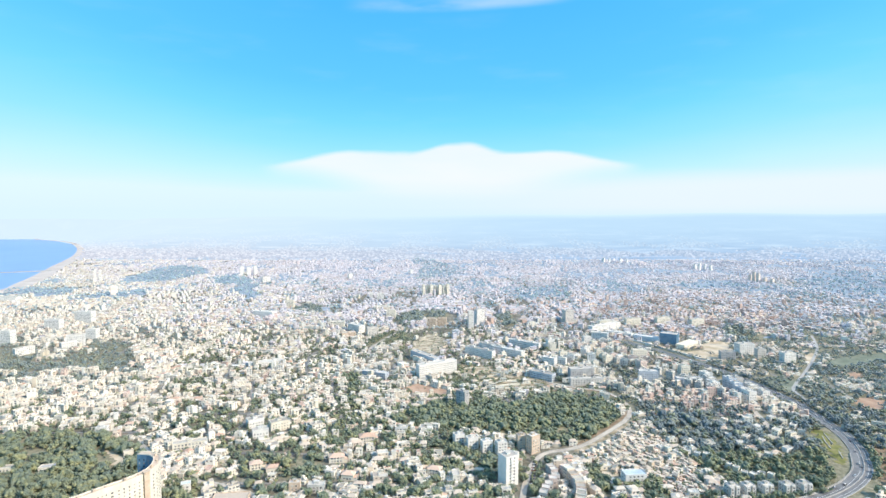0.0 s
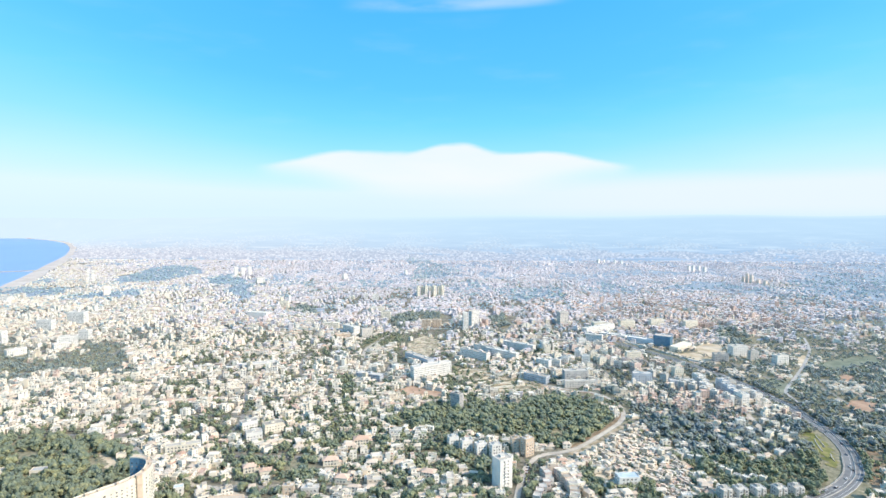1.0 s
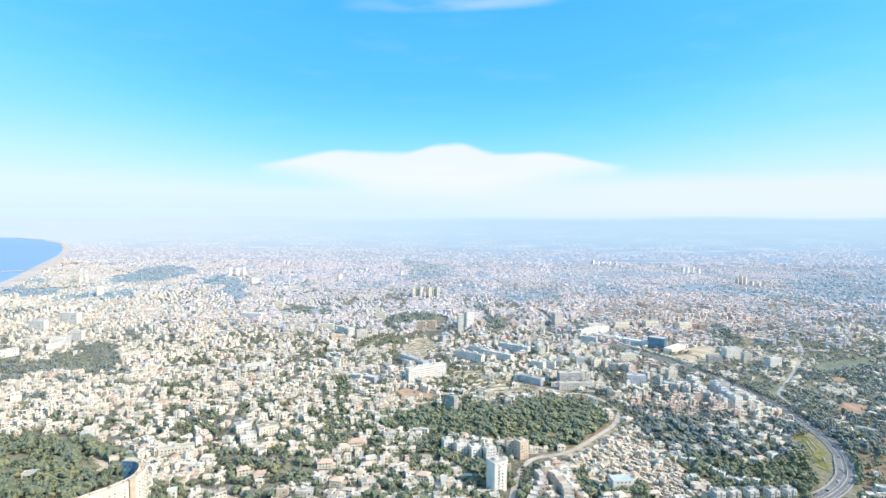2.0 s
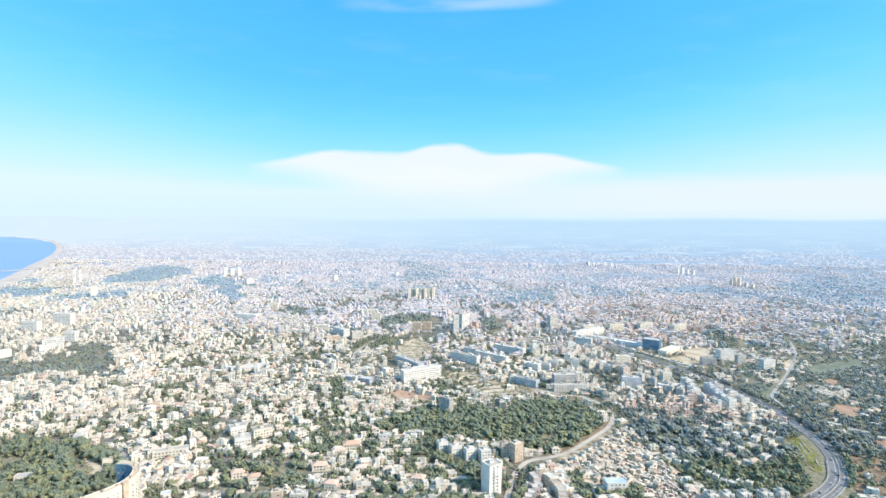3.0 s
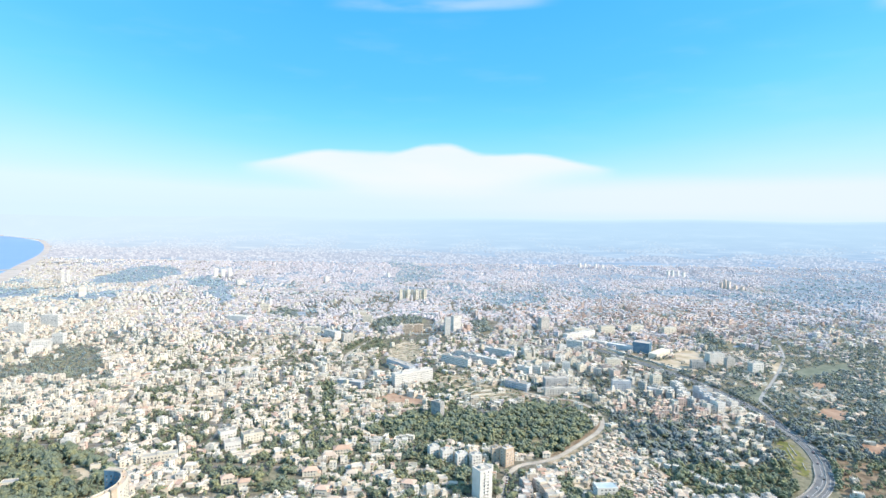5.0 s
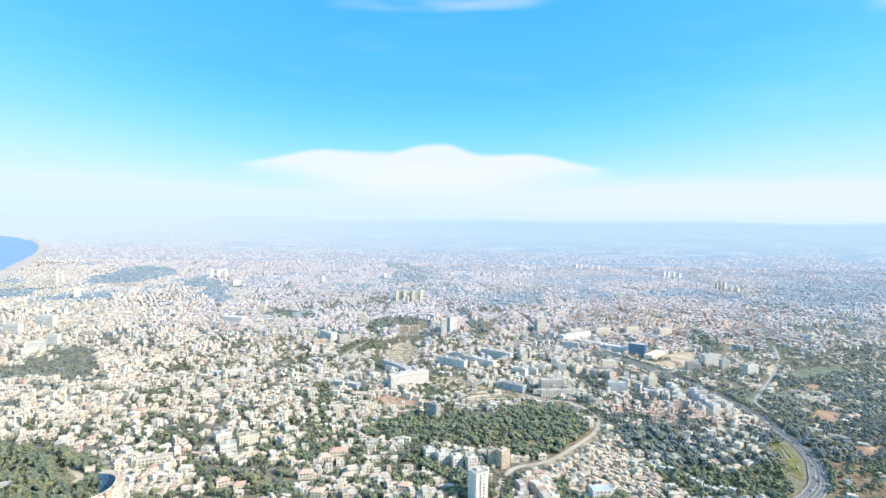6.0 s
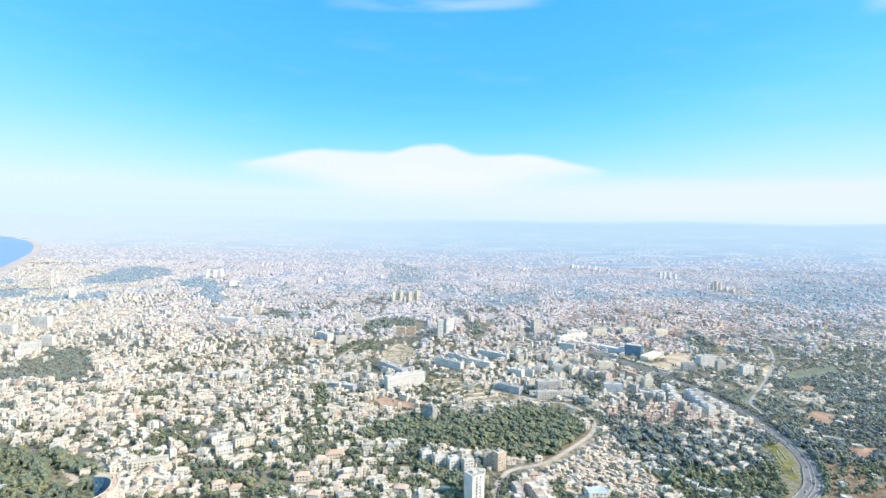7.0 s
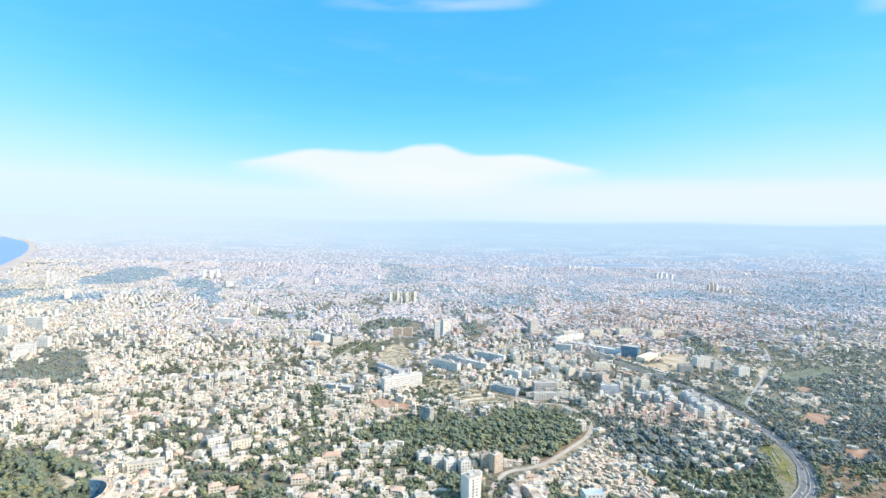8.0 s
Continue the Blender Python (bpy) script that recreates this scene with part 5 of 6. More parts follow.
# mid-rise flats between the pink rows and the highway, some stepping down the slope
for x, y, w, d, h, a, wall, label in ((306, 805, 27, 11, 17, -8, "slate", "blue-grey mid-rise slab among dark trees"), (369, 827, 14, 11, 19, 4, "cream", "cream mid-rise block above the highway"),
                                      (358, 786, 36, 11, 12, -4, "slate", "low blue-grey slab with a pale roof"), (427, 786, 12, 16, 13, 6, "pale", "pale mid-rise block beside the highway"),
                                      (577, 905, 22, 12, 19, 10, "white", "white mid-rise block beyond the highway"), (551, 940, 15, 10, 17, 4, "pale", "pale mid-rise block beyond the highway")):
    block("apartment_block", label, x, y, w, d, h, a, wall, "strip", gap=3.2)
for x, y, h, wall in ((391, 803, 15, "white"), (388, 785, 14, "pale"), (384, 767, 13, "white"), (380, 749, 12, "blush"), (410, 771, 17, "slate"), (408, 752, 16, "slate"), (406, 733, 15, "slate"), (405, 713, 17, "white"),
                      (429, 752, 13, "pale"), (433, 731, 12, "white")):
    block("stepped_flats", "mid-rise flats stepping down the slope to the highway", x, y, 16.5, 11, h, 97 + (x * 7 + y * 3) % 13 - 6, wall, "strip", gap=3.2, group="stepped flats")
for x, y in ((259, 479), (273.5, 479.5), (290, 480), (309, 480), (325, 481)):
    flats = block("apartment_block", "white four-storey block beside the highway wood", x, y - 2, 10.0, 8.0, 11.0, 8, "pale", "panes", gap=3.0, group="white blocks by the highway")
    for side in (-2.75, 2.75):
        s = Soup()
        s.box(side, -4.7, -3.0, 9.9, 3.4, 1.5)
        bay = child("bay", s.mesh("bay", [M["pale"]]), flats)
        for k in range(3):
            window_at(bay, WIN, side, -5.45, 1.0 + k * 2.95, 0)
    s = Soup()
    for k in range(2):
        s.box(-1.5 + 3 * k, 1.0, 9.6, 11.0 + k * 0.5, 1.3, 1.1)
    child("roof_tank", s.mesh("roof_tank", [M["steel"]]), flats)
block("apartment_block", "tall white hotel block above the trees", -796, 1209, 38, 16, 30, -3, "white", "strip", category="hotel")
block("apartment_block", "white block below the hotel", -685, 1011, 29, 14, 22, 22, "white", "strip")
block("apartment_block", "white block on the western edge of the wood", -820, 1021, 22, 14, 29, -3, "white", "strip")
block("apartment_block", "broad white block beside the hotel", -822, 1147, 33, 14, 25, -3, "white", "strip")
block("apartment_block", "white block with deep bays above the wood", -692, 1071, 20, 12, 20, 0, "white", "strip")
block("apartment_block", "long cream block on the ridge", -231, 1190, 30, 12, 14, -2, "cream", "strip")
block("apartment_block", "large white block with a flat roof", -182, 1140, 40, 15, 18, -46, "white", "strip")
block("hall", "broad white hall with a flat roof", -422, 1289, 52, 20, 17, -16, "white", "none", category="hall")
block("office_block", "white office block with tall window bays", 537, 964, 29, 16, 20.5, 6, "white", "strip", gap=4, category="office building")
block("apartment_block", "pale apartment block beside the sandy site", 488, 929, 23, 13, 15, -7, "grey", "strip")
for k in range(6):
    block("apartment_block", "stepped white apartment block in a terrace down the slope", 352 + k * 9.5, 772 - k * 12, 9, 11, 14.5 - k * 0.5, -40, "pale", "strip", group="stepped terrace")
for k in range(4):
    block("apartment_block", "pale apartment block in a row above the highway", 330 + k * 12, 830 - k * 19, 10, 11, 14, -40, "pale", "strip", group="row above the highway")
block("villa", "white villa with a pale blue metal roof", 180, 502, 20, 11, 10, 4, "white", "each", "pale_blue", gap=3.8, hut=False, category="house")
block("apartment_block", "tan flats beside tall trees", -135, 484, 10, 7, 9, 5, "tan", "each", gap=3.2)
block("apartment_block", "pale grey two-storey flats beside tall trees", -115, 482, 15, 8, 8.5, 2, "pale", "each", gap=3.2)
block("apartment_block", "long cream two-storey building by the street", -270, 570, 34, 9, 8.5, 19, "cream", "each", gap=3.4)
block("villa", "white modern villa at the edge of the wood", -48, 613, 14, 8, 8.5, 0, "white", "each", gap=3.4, category="house")
block("sports_hall", "pale cream hall with a low roof", 161, 531, 13, 9, 5, 8, "cream", "each", gap=4, category="hall")
for x, y, w, d, h, a in ((-84, 591, 17, 11, 6.5, 12), (-108, 542, 15, 10, 5.8, 8), (-8, 518, 13, 9, 6, -15), (-184, 524, 12, 9, 6, 20), (-90, 506, 12, 9, 5.6, -8), (-166, 517, 11, 8, 5.6, 15)):
    hip_villa(x, y, w, d, h, a, "cream villa with an orange hipped roof among dark trees")
for x, y, w, d, h, a, wall, label in ((-293, 892, 55, 14, 8.5, 25, "white", "long low white hall among dense houses"), (-205, 600, 17, 12, 10.5, 24, "white", "large white flat-roofed block above garden trees"),
                                      (-190, 621, 21, 12, 12, 31, "cream", "large cream flat-roofed block above garden trees"), (-221, 630, 18, 11, 10.5, 34, "white", "white flat-roofed block on the slope"),
                                      (-384, 603, 12, 8, 11, 14, "white", "white three-storey house at the wood's edge"), (-736, 950, 30, 10, 14, 60, "white", "white block standing in the western wood"),
                                      (-682, 988, 27, 11, 14, 50, "white", "pale block standing in the western wood"), (-190, 1092, 28, 10, 12, 17, "tan", "tan block below the ridge"),
                                      (-145, 1103, 20, 10, 19, 24, "pale", "pale mid-rise block below the ridge"), (331, 914, 24, 10, 21, 2, "cream", "stepped cream apartment block above the highway")):
    block("apartment_block", label, x, y, w, d, h, a, wall, "strip", gap=3.2)
# two rows of flats that bow round a sunken court
for k, p in enumerate(spline([(119, 459), (123, 472), (125, 489), (123, 504), (119, 519)], 7.2)):
    block("terraced_flats", "tan flat-roofed flats bowed round a court", p.x, p.y, 8.5, 7.6, (9.0, 10.2, 8.4)[k % 3], (p.y - 489) * 0.9, ("tan", "cream", "rose")[k % 3], "each", gap=2.8, hut=False, group="bowed flats")
for k, p in enumerate(spline([(89, 471), (97, 487), (106, 503), (105, 520)], 7.4)):
    block("terraced_flats", "pale flat-roofed flats bowed round a court", p.x, p.y, 7, 7.2, (8.0, 9.0)[k % 2], -20 + k * 6, ("pale", "rose")[k % 2], "each", gap=2.8, hut=False, group="bowed flats")
# small white terrace houses in the wood by the highway
for k, (x, y) in enumerate(TERRACE):
    block("terraced_house", "small white terraced house among dark trees", x, y, (5.5, 5, 6)[k % 3], 5.5, (5.5, 6.5, 5, 6)[k % 4], 22 + (k * 37) % 31, ("white", "cream", "white", "pale")[k % 4], "strip", gap=2.6, hut=False, category="house", group="terrace in the wood")
for k, (x, y) in enumerate([(363, 563), (357, 606), (335, 592), (322, 578), (388, 597), (405, 605), (408, 624), (401, 634), (396, 647), (320, 600), (377, 605), (348, 633), (365, 622), (333, 546), (345, 580)]):
    block("villa", "small pale house half hidden in the trees", x, y, (9, 7, 11, 8)[k % 4], (6, 7, 5.5)[k % 3], (4.5, 6.8, 5.5)[k % 3], (20, -25, 40, 5)[k % 4], ("white", "cream", "pale")[k % 3], "strip", hut=False, category="house", group="houses in the eastern wood")
block("villa", "low pale house in the western wood", -383, 520, 19, 8, 4.5, 12, "cream", "each", "grey", gap=3.5, hut=False, category="house")
block("villa", "white gabled house beside the crescent garden", -232, 479, 8, 6, 8, 20, "white", "each", "pale_blue", gap=3.0, hut=False, category="house")
block("villa", "pale house in the western wood", -426, 519, 12, 7, 4.5, 10, "cream", "each", gap=3.0, hut=False, category="house")
block("villa", "pale house at the edge of the western wood", -324, 550, 9, 7, 6, 30, "cream", "each", gap=3.0, hut=False, category="house")
block("hall", "broad tan hall with a beige roof by the street", -184, 460, 30, 12, 6.5, 6, "tan", "each", "house_tile", gap=4.0, hut=False, category="hall")
block("hall", "long white building in the park", -1214, 1512, 70, 22, 13, 2, "white", "strip", gap=5, hut=False, category="hall")
# the estate of mid-rise flats above the highway
ESTATE = [(231, 1016), (290, 1045), (330, 985), (365, 905), (322, 860), (255, 878), (188, 885)]
r = random.Random(5)
for i in range(9):
    for j in range(10):
        x, y = 185 + i * 22 + r.uniform(-5, 5), 862 + j * 21 + r.uniform(-5, 5)
        if inside(ESTATE, x, y) and r.random() < 0.75 and not on_road(x, y - 4):
            block("apartment_block", "mid-rise pale apartment block on the estate", x, y, r.uniform(9, 15), r.uniform(8, 10), r.choice((9.5, 12.5, 12.5, 15.5)), r.choice((-20, -14, 8, 20)),
                  r.choice(("white", "pale", "cream", "rose")), "strip", gap=3.2, group="estate flats")
block("arcade_block", "long white block with regular bays beyond the highway", 342, 1150, 88, 12, 15, 33, "white", "strip", gap=4.5)
for x, y, w in ((352, 1180, 30), (420, 1205, 34), (492, 1218, 32), (560, 1200, 30)):
    block("apartment_block", "long cream apartment block on the far slope", x, y, w, 12, 17, 10, "cream", "strip", gap=3.6, group="cream blocks")
for k in range(5):
    block("long_shed", "long low shed with a pale roof beside the wood", 497 + k * 8, 655 - k * 12 + (k % 2) * 5, (15, 9, 13, 8, 12)[k], 6, 3.6, -28, "cream", "none", hut=False, category="shed", group="sheds")
# towers far across the town
for x, y, w, h in ((-1213, 1905, 7, 55), (-1202, 1915, 8, 50), (1078, 2340, 12, 25), (1087, 2318, 11, 30), (1110, 2318, 9, 27), (1125, 2297, 13, 24),
                   (786, 2673, 12, 23), (812, 2673, 10, 20), (857, 2644, 8, 23), (879, 2616, 10, 20), (-784, 2131, 14, 38), (-757, 2129, 14, 34), (-738, 2150, 13, 37), (-605, 1864, 26, 22),
                   (-347, 2045, 16, 21), (-127, 2184, 11, 20)):
    block("tower_block", "pale residential tower far across the town", x, y, w, w * 0.7, h * 0.9, 32, "white", "strip" if y < 2000 else "none", gap=4.5, category="tower block", group="far towers")
for x, y, w, h in ((1104, 1964, 10, 25), (1109, 1949, 11, 40), (1117, 1936, 12, 35), (1132, 1919, 15, 20), (1149, 1905, 18, 16), (-960, 1590, 18, 32)):
    block("tower_block", "pinkish residential tower far across the town", x, y, w, 9, h * 0.85, 38, "blush", "none", category="tower block", group="pinkish towers")
for x, y, w, d, h, a, wall in ((-206, 1563, 9, 9, 16, 7, "white"), (-177, 1547, 18, 10, 18, 6, "white"), (-123, 1288, 22, 12, 19, -3, "cream"), (-156, 1396, 40, 26, 9, 3, "cream"), (-24, 1177, 19, 11, 21, -8, "tan"),
                               (-2, 1194, 19, 11, 18, -8, "tan"), (25, 1084, 13, 10, 14, -10, "slate"), (-397, 1412, 22, 12, 20, 0, "cream"), (309, 1068, 31, 11, 15, -25, "white")):
    block("apartment_block", "mid-rise apartment block above lower houses", x, y, w, d, h, a, wall, "strip", gap=3.4, group="scattered apartment blocks")


def low_wall(name, label, points, high, thick, mat):
    line = spline(points, 4.0)
    e = empty(name, *points[0], ground_z(*points[0]))
    base = Vector((*points[0], ground_z(*points[0])))
    for k, (p, q) in enumerate(zip(line, line[1:])):
        m = (p + q) / 2
        s = Soup()
        s.box(0, 0, -1.0, high, (q - p).length - 0.05, thick, 0, 0, 0)
        s.box(0, 0, high, high + 0.15, (q - p).length - 0.02, thick + 0.2, 0, 0, 0, True)
        child("wall_length", s.mesh("wall_length", [M[mat]]), e,
              m=pose(m.x - base.x, m.y - base.y, ground_z(m.x, m.y) - base.z, 0, 0, math.degrees(math.atan2(q.y - p.y, q.x - p.x))))
    tagged(e, label, "wall", "garden walls")


for points in ([(77, 761), (118, 769), (149, 762)], [(82, 777), (117, 788), (146, 781)], [(91, 797), (119, 805), (139, 799)], [(50, 844), (77, 856), (93, 838)], [(62, 800), (84, 812), (100, 806)],
               [(70, 770), (92, 778), (112, 779)], [(66, 785), (90, 796), (110, 797)], [(58, 815), (80, 826), (98, 822)], [(44, 835), (66, 842), (88, 836)], [(110, 756), (130, 759), (150, 756)], [(34, 862), (56, 868), (74, 862)]):
    low_wall("retaining_wall", "pale stone retaining wall of a dry terrace", points, 1.8, 1.2, "cream")
low_wall("retaining_wall", "long pale podium wall below the glass hall", [(357, 1084), (390, 1024), (421, 966), (445, 918), (466, 900)], 3.0, 1.6, "white")
for points in ([(-54, 985), (-30, 990), (-8, 985)], [(-52, 1010), (-26, 1016), (-2, 1008)], [(-50, 1036), (-26, 1042), (-2, 1034)], [(-46, 1062), (-24, 1068), (-4, 1060)], [(-40, 1086), (-26, 1090), (-12, 1084)]):
    low_wall("retaining_wall", "low pale stone wall of a sandy terrace", points, 1.4, 1.0, "sandy")
for points in ([(431, 606), (421, 577)], [(415, 560), (407, 543)], [(424, 598), (417, 583), (411, 566)]):
    low_wall("retaining_wall", "low pale wall on the sunlit grass verge", points, 1.0, 0.6, "kerb")


# ---- the town, house by house ----
def taken(x, y, r):
    for tx, ty, tr, w, d, a in TAKEN_NEAR.get((int(x // 60), int(y // 60)), ()):
        c, s = math.cos(a), math.sin(a)
        u, v = (x - tx) * c + (y - ty) * s, -(x - tx) * s + (y - ty) * c
        if abs(u) < w / 2 + r and abs(v) < d / 2 + r:
            return True
    return False


TAKEN_NEAR = {}
for item in TAKEN:
    reach = int((item[2] + 20) // 60) + 1
    for i in range(-reach, reach + 1):
        for j in range(-reach, reach + 1):
            TAKEN_NEAR.setdefault((int(item[0] // 60) + i, int(item[1] // 60) + j), []).append(item)

def row_house_kind(i):
    """One of the small cream houses that stand shoulder to shoulder down the slope."""
    r = random.Random(70 + i)
    w, d, h = r.uniform(4.2, 6.6), r.uniform(4.4, 6.2), r.choice((2.8, 3.2, 5.4, 5.8, 7.4))
    e = empty("row_house", 0, -400, -60)
    s = Soup()
    s.box(0, 0, -2.5, h, w, d)
    s.box(w * 0.2, -d / 2 - 0.9, -2.5, h * 0.55, w * 0.55, 1.8)
    child("wall", s.mesh("wall", [M["sandy"]]), e)
    s = Soup()
    o, t = 0.35, h + r.uniform(1.0, 1.8)
    if i % 2:
        s.box(0, 0, h, h + 0.3, w + 0.2, d + 0.2, 0, 0, 0, True)
    else:
        k = r.choice((0.0, w * 0.2))
        p = [(-w / 2 - o, -d / 2 - o, h), (w / 2 + o, -d / 2 - o, h), (w / 2 + o, d / 2 + o, h), (-w / 2 - o, d / 2 + o, h), (-w / 2 + k, 0, t), (w / 2 - k, 0, t)]
        for q in ((0, 1, 5, 4), (1, 2, 5), (2, 3, 4, 5), (3, 0, 4), (3, 2, 1, 0)):
            s.face([p[m] for m in q], 0)
    child("roof", s.mesh("roof", [M["terracotta" if i == 5 else "row_roof"]]), e, "orange tiled roof" if i == 5 else "pale beige roof")
    window_at(e, WIN, -w * 0.28, -d / 2, 0.9 if h < 5 else 3.4, 0)
    window_at(e, WIN, w / 2, 0, 0.9 if h < 5 else 3.4, math.pi / 2)
    return tagged(e, "small cream house with a beige roof in a dense row", "house", "dense hillside rows")


ROW_KINDS = [row_house_kind(i) for i in range(8)]
row_spots = []
for j in range(28):
    for i in range(34):
        # rows run down the slope to the right, with a lane left open after every third
        u, v = i * 6.0 + random.uniform(-1.8, 1.8), j * 6.8 + (j // 4) * 2.5 + random.uniform(-1.8, 1.8)
        x, y = 100 + u * 0.62 + v * 0.78 - 60, 640 - u * 0.78 + v * 0.62 - 30
        if inside(ROW_SITE, x, y) and not on_road(x, y) and not taken(x, y, 2.8) and random.random() < 0.74 + 0.6 * noise.noise((x / 18, y / 18, 41.0)):
            row_spots.append((x, y, -51 + random.uniform(-24, 24) + random.choice((0, 90))))
for x, y, turn in row_spots:
    copy_thing(ROW_KINDS[random.randrange(8)], pose(x, y, ground_z(x, y), 0, 0, turn) @ Matrix.Diagonal((random.uniform(0.65, 1.15), random.uniform(0.65, 1.15), random.uniform(0.7, 1.25), 1)))
for kind in ROW_KINDS:
    for o in kind.children_recursive:
        bpy.data.objects.remove(o)
    bpy.data.objects.remove(kind)
HOUSE_KINDS = [house_kind(i) for i in range(12)]
BARE = [PODIUM, WOOD_PATH, QUARRY, GREEN_PARK, ROADSIDE, YARD, SAND_LOT, SAND_SITE, RED_SITE, CLEARING, VERGE, MEADOW] + EARTH
town_near, town_far = Soup(), Soup()
grove, blue_grove, scrub_grove, far_grove = [[], [], 0], [[], [], 0], [[], [], 0], [[], [], 0]
house_spots, tree_spots = [], []


def leafy(x, y):
    """How much of the plots is garden rather than house."""
    a = x / y
    g = 0.20 + 0.10 * smooth(850, 1000, y) * (1 - smooth(1100, 1300, y)) + 0.30 * smooth(0.12, 0.5, a) * (1 - 0.92 * smooth(950, 1200, y) * (1 - smooth(0.58, 0.66, a))) + 0.22 * (1 - smooth(560, 800, y)) * smooth(-0.6, -0.25, a)
    g += (0.36 + 0.34 * smooth(600, 760, y)) * noise.noise((x / 80, y / 110, 3.0)) + 0.38 * noise.noise((x / 24, y / 30, 6.0))
    if 115 < x < 270 and y < 600:
        g = 0.34 + 0.4 * noise.noise((x / 30, y / 30, 3.0))
    if 0 < x < 460 and 760 < y < 1050:
        g += 0.22
    if -225 < x < -150 and 475 < y < 565:
        g += 0.25
    if y < 700:
        g += 0.02
    if x / y < 0.05 and 560 < y < 1250:
        g += 0.16
    if abs(a) < 0.28:
        g += 0.20 * smooth(980, 1080, y) * (1 - smooth(1700, 1950, y))
    if x > 455 and y < 1000:
        g += 0.44 if y < 760 else 0.27 if a > 0.66 else 0.06
    if y > 1500:
        g += 0.75 * smooth(1450, 1900, y) * max(0.0, open_land(x, y) + 0.10 * (1 - smooth(0.2, 0.5, abs(a))))
    if x < -430 and 700 < y < 1150 and inside(WEST_WOOD, x + 25 * noise.noise((x / 60, y / 60, 61.0)), y + 30 * noise.noise((x / 60, y / 70, 62.0))):
        return 0.985 if noise.noise((x / 45, y / 45, 63.0)) > -0.38 else 0.7
    return min(0.92, max(0.05, g))


def town_house(soup, x, y, size, storeys, yaw, detail):
    z = ground_z(x, y)
    size *= random.uniform(0.75, 1.3) * (1.08 - 0.2 * smooth(1250, 1700, y))
    # the share of haze-tinted walls and roofs grows with distance
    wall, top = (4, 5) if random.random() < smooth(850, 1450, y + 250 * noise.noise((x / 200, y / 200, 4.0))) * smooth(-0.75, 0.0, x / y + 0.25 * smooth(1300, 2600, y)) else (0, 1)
    if random.random() < 0.75 * math.exp(-((x - 620) / 400) ** 2 - ((y - 1380) / 260) ** 2):
        wall, top = 6, random.choice((6, 7, 7))
    if inside(PINK_ROWS, x, y) and random.random() < 0.7 or random.random() < 0.04 * (y < 1500):
        wall, top = 6, random.choice((1, 3, 6))
    w, d = size * random.uniform(0.55, 1.08), size * random.uniform(0.45, 0.80)
    h = storeys * (2.8 - 0.5 * smooth(1300, 1900, y))
    c, s = math.cos(yaw), math.sin(yaw)
    hipped = storeys < 3 and random.random() < (0.36 if detail else 0.12)
    if hipped:
        soup.box(x, y, z - 3, z + h, w, d, yaw, wall, wall)
        turn = lambda a, b, q: (x + a * c - b * s, y + a * s + b * c, z + q)
        o, k, q = 0.4, w * 0.22, h + d * 0.24
        p = [turn(-w / 2 - o, -d / 2 - o, h), turn(w / 2 + o, -d / 2 - o, h), turn(w / 2 + o, d / 2 + o, h), turn(-w / 2 - o, d / 2 + o, h), turn(-k, 0, q), turn(k, 0, q)]
        i = len(soup.v)
        soup.v.extend(p)
        for f in ((0, 1, 5, 4), (1, 2, 5), (2, 3, 4, 5), (3, 0, 4)):
            soup.f.append(tuple(i + j for j in f))
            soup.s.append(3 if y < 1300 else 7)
    else:
        soup.capped(x, y, z - 3, z + h, w, d, yaw, wall, top)
    if not detail and random.random() < 0.3:
        k = random.choice((-1, 1)) * w * 0.5
        soup.capped(x + k * c - d * 0.2 * s, y + k * s + d * 0.2 * c, z - 3, z + h * random.choice((0.5, 0.65, 1.2)), w * 0.7, d * 0.8, yaw, wall, top)
    if detail > 0:
        if random.random() < 0.6:
            k, o = random.choice((-1, 1)) * w * random.uniform(0.15, 0.4), random.choice((-1, 1)) * d * random.uniform(0.35, 0.6)
            soup.capped(x + k * c - o * s, y + k * s + o * c, z - 3, z + max(2.5, h + random.choice((-4.2, -2.8, -1.4, 1.4, 2.6))), w * random.uniform(0.4, 0.7), d * random.uniform(0.5, 0.8), yaw, wall, top)
        if random.random() < 0.7:
            k = random.choice((-1, 1)) * (w / 2 + size * 0.11)
            soup.capped(x + k * c, y + k * s, z - 3, z + max(2.6, h - 2.8 * random.choice((1, 1, 2))), size * 0.26, d * random.uniform(0.5, 0.95), yaw, wall, top)
        if not hipped and random.random() < 0.35:
            u, v = random.uniform(-w, w) * 0.25, random.uniform(-d, d) * 0.25
            soup.box(x + u * c - v * s, y + u * s + v * c, z + h, z + h + 2.3, 2.4, 2.4, yaw, wall, wall)
        if detail > 1 and not hipped:
            soup.rim(x, y, z + h, w, d, yaw, 0.8, 0.3, wall)
        n = [max(1, int(w / 3.2)), max(1, int(d / 3.2))]
        for st in range(storeys):
            zz = z + 0.9 + st * 2.8
            for face in range(4):
                count, length, off = (n[0], w, d / 2) if face % 2 == 0 else (n[1], d, w / 2)
                fa = yaw + face * math.pi / 2
                cc, ss = math.cos(fa), math.sin(fa)
                for k in range(count):
                    if random.random() < (0.2 if detail > 1 else 0.5):
                        continue
                    o = (k + 0.5 - count / 2) * length / count
                    hw = random.choice((0.6, 0.7, 1.1))
                    soup.face([(x + (o + e) * cc + (off + 0.04) * ss, y + (o + e) * ss - (off + 0.04) * cc, zz + q) for e, q in ((-hw, 0), (hw, 0), (hw, 1.5), (-hw, 1.5))], 2)


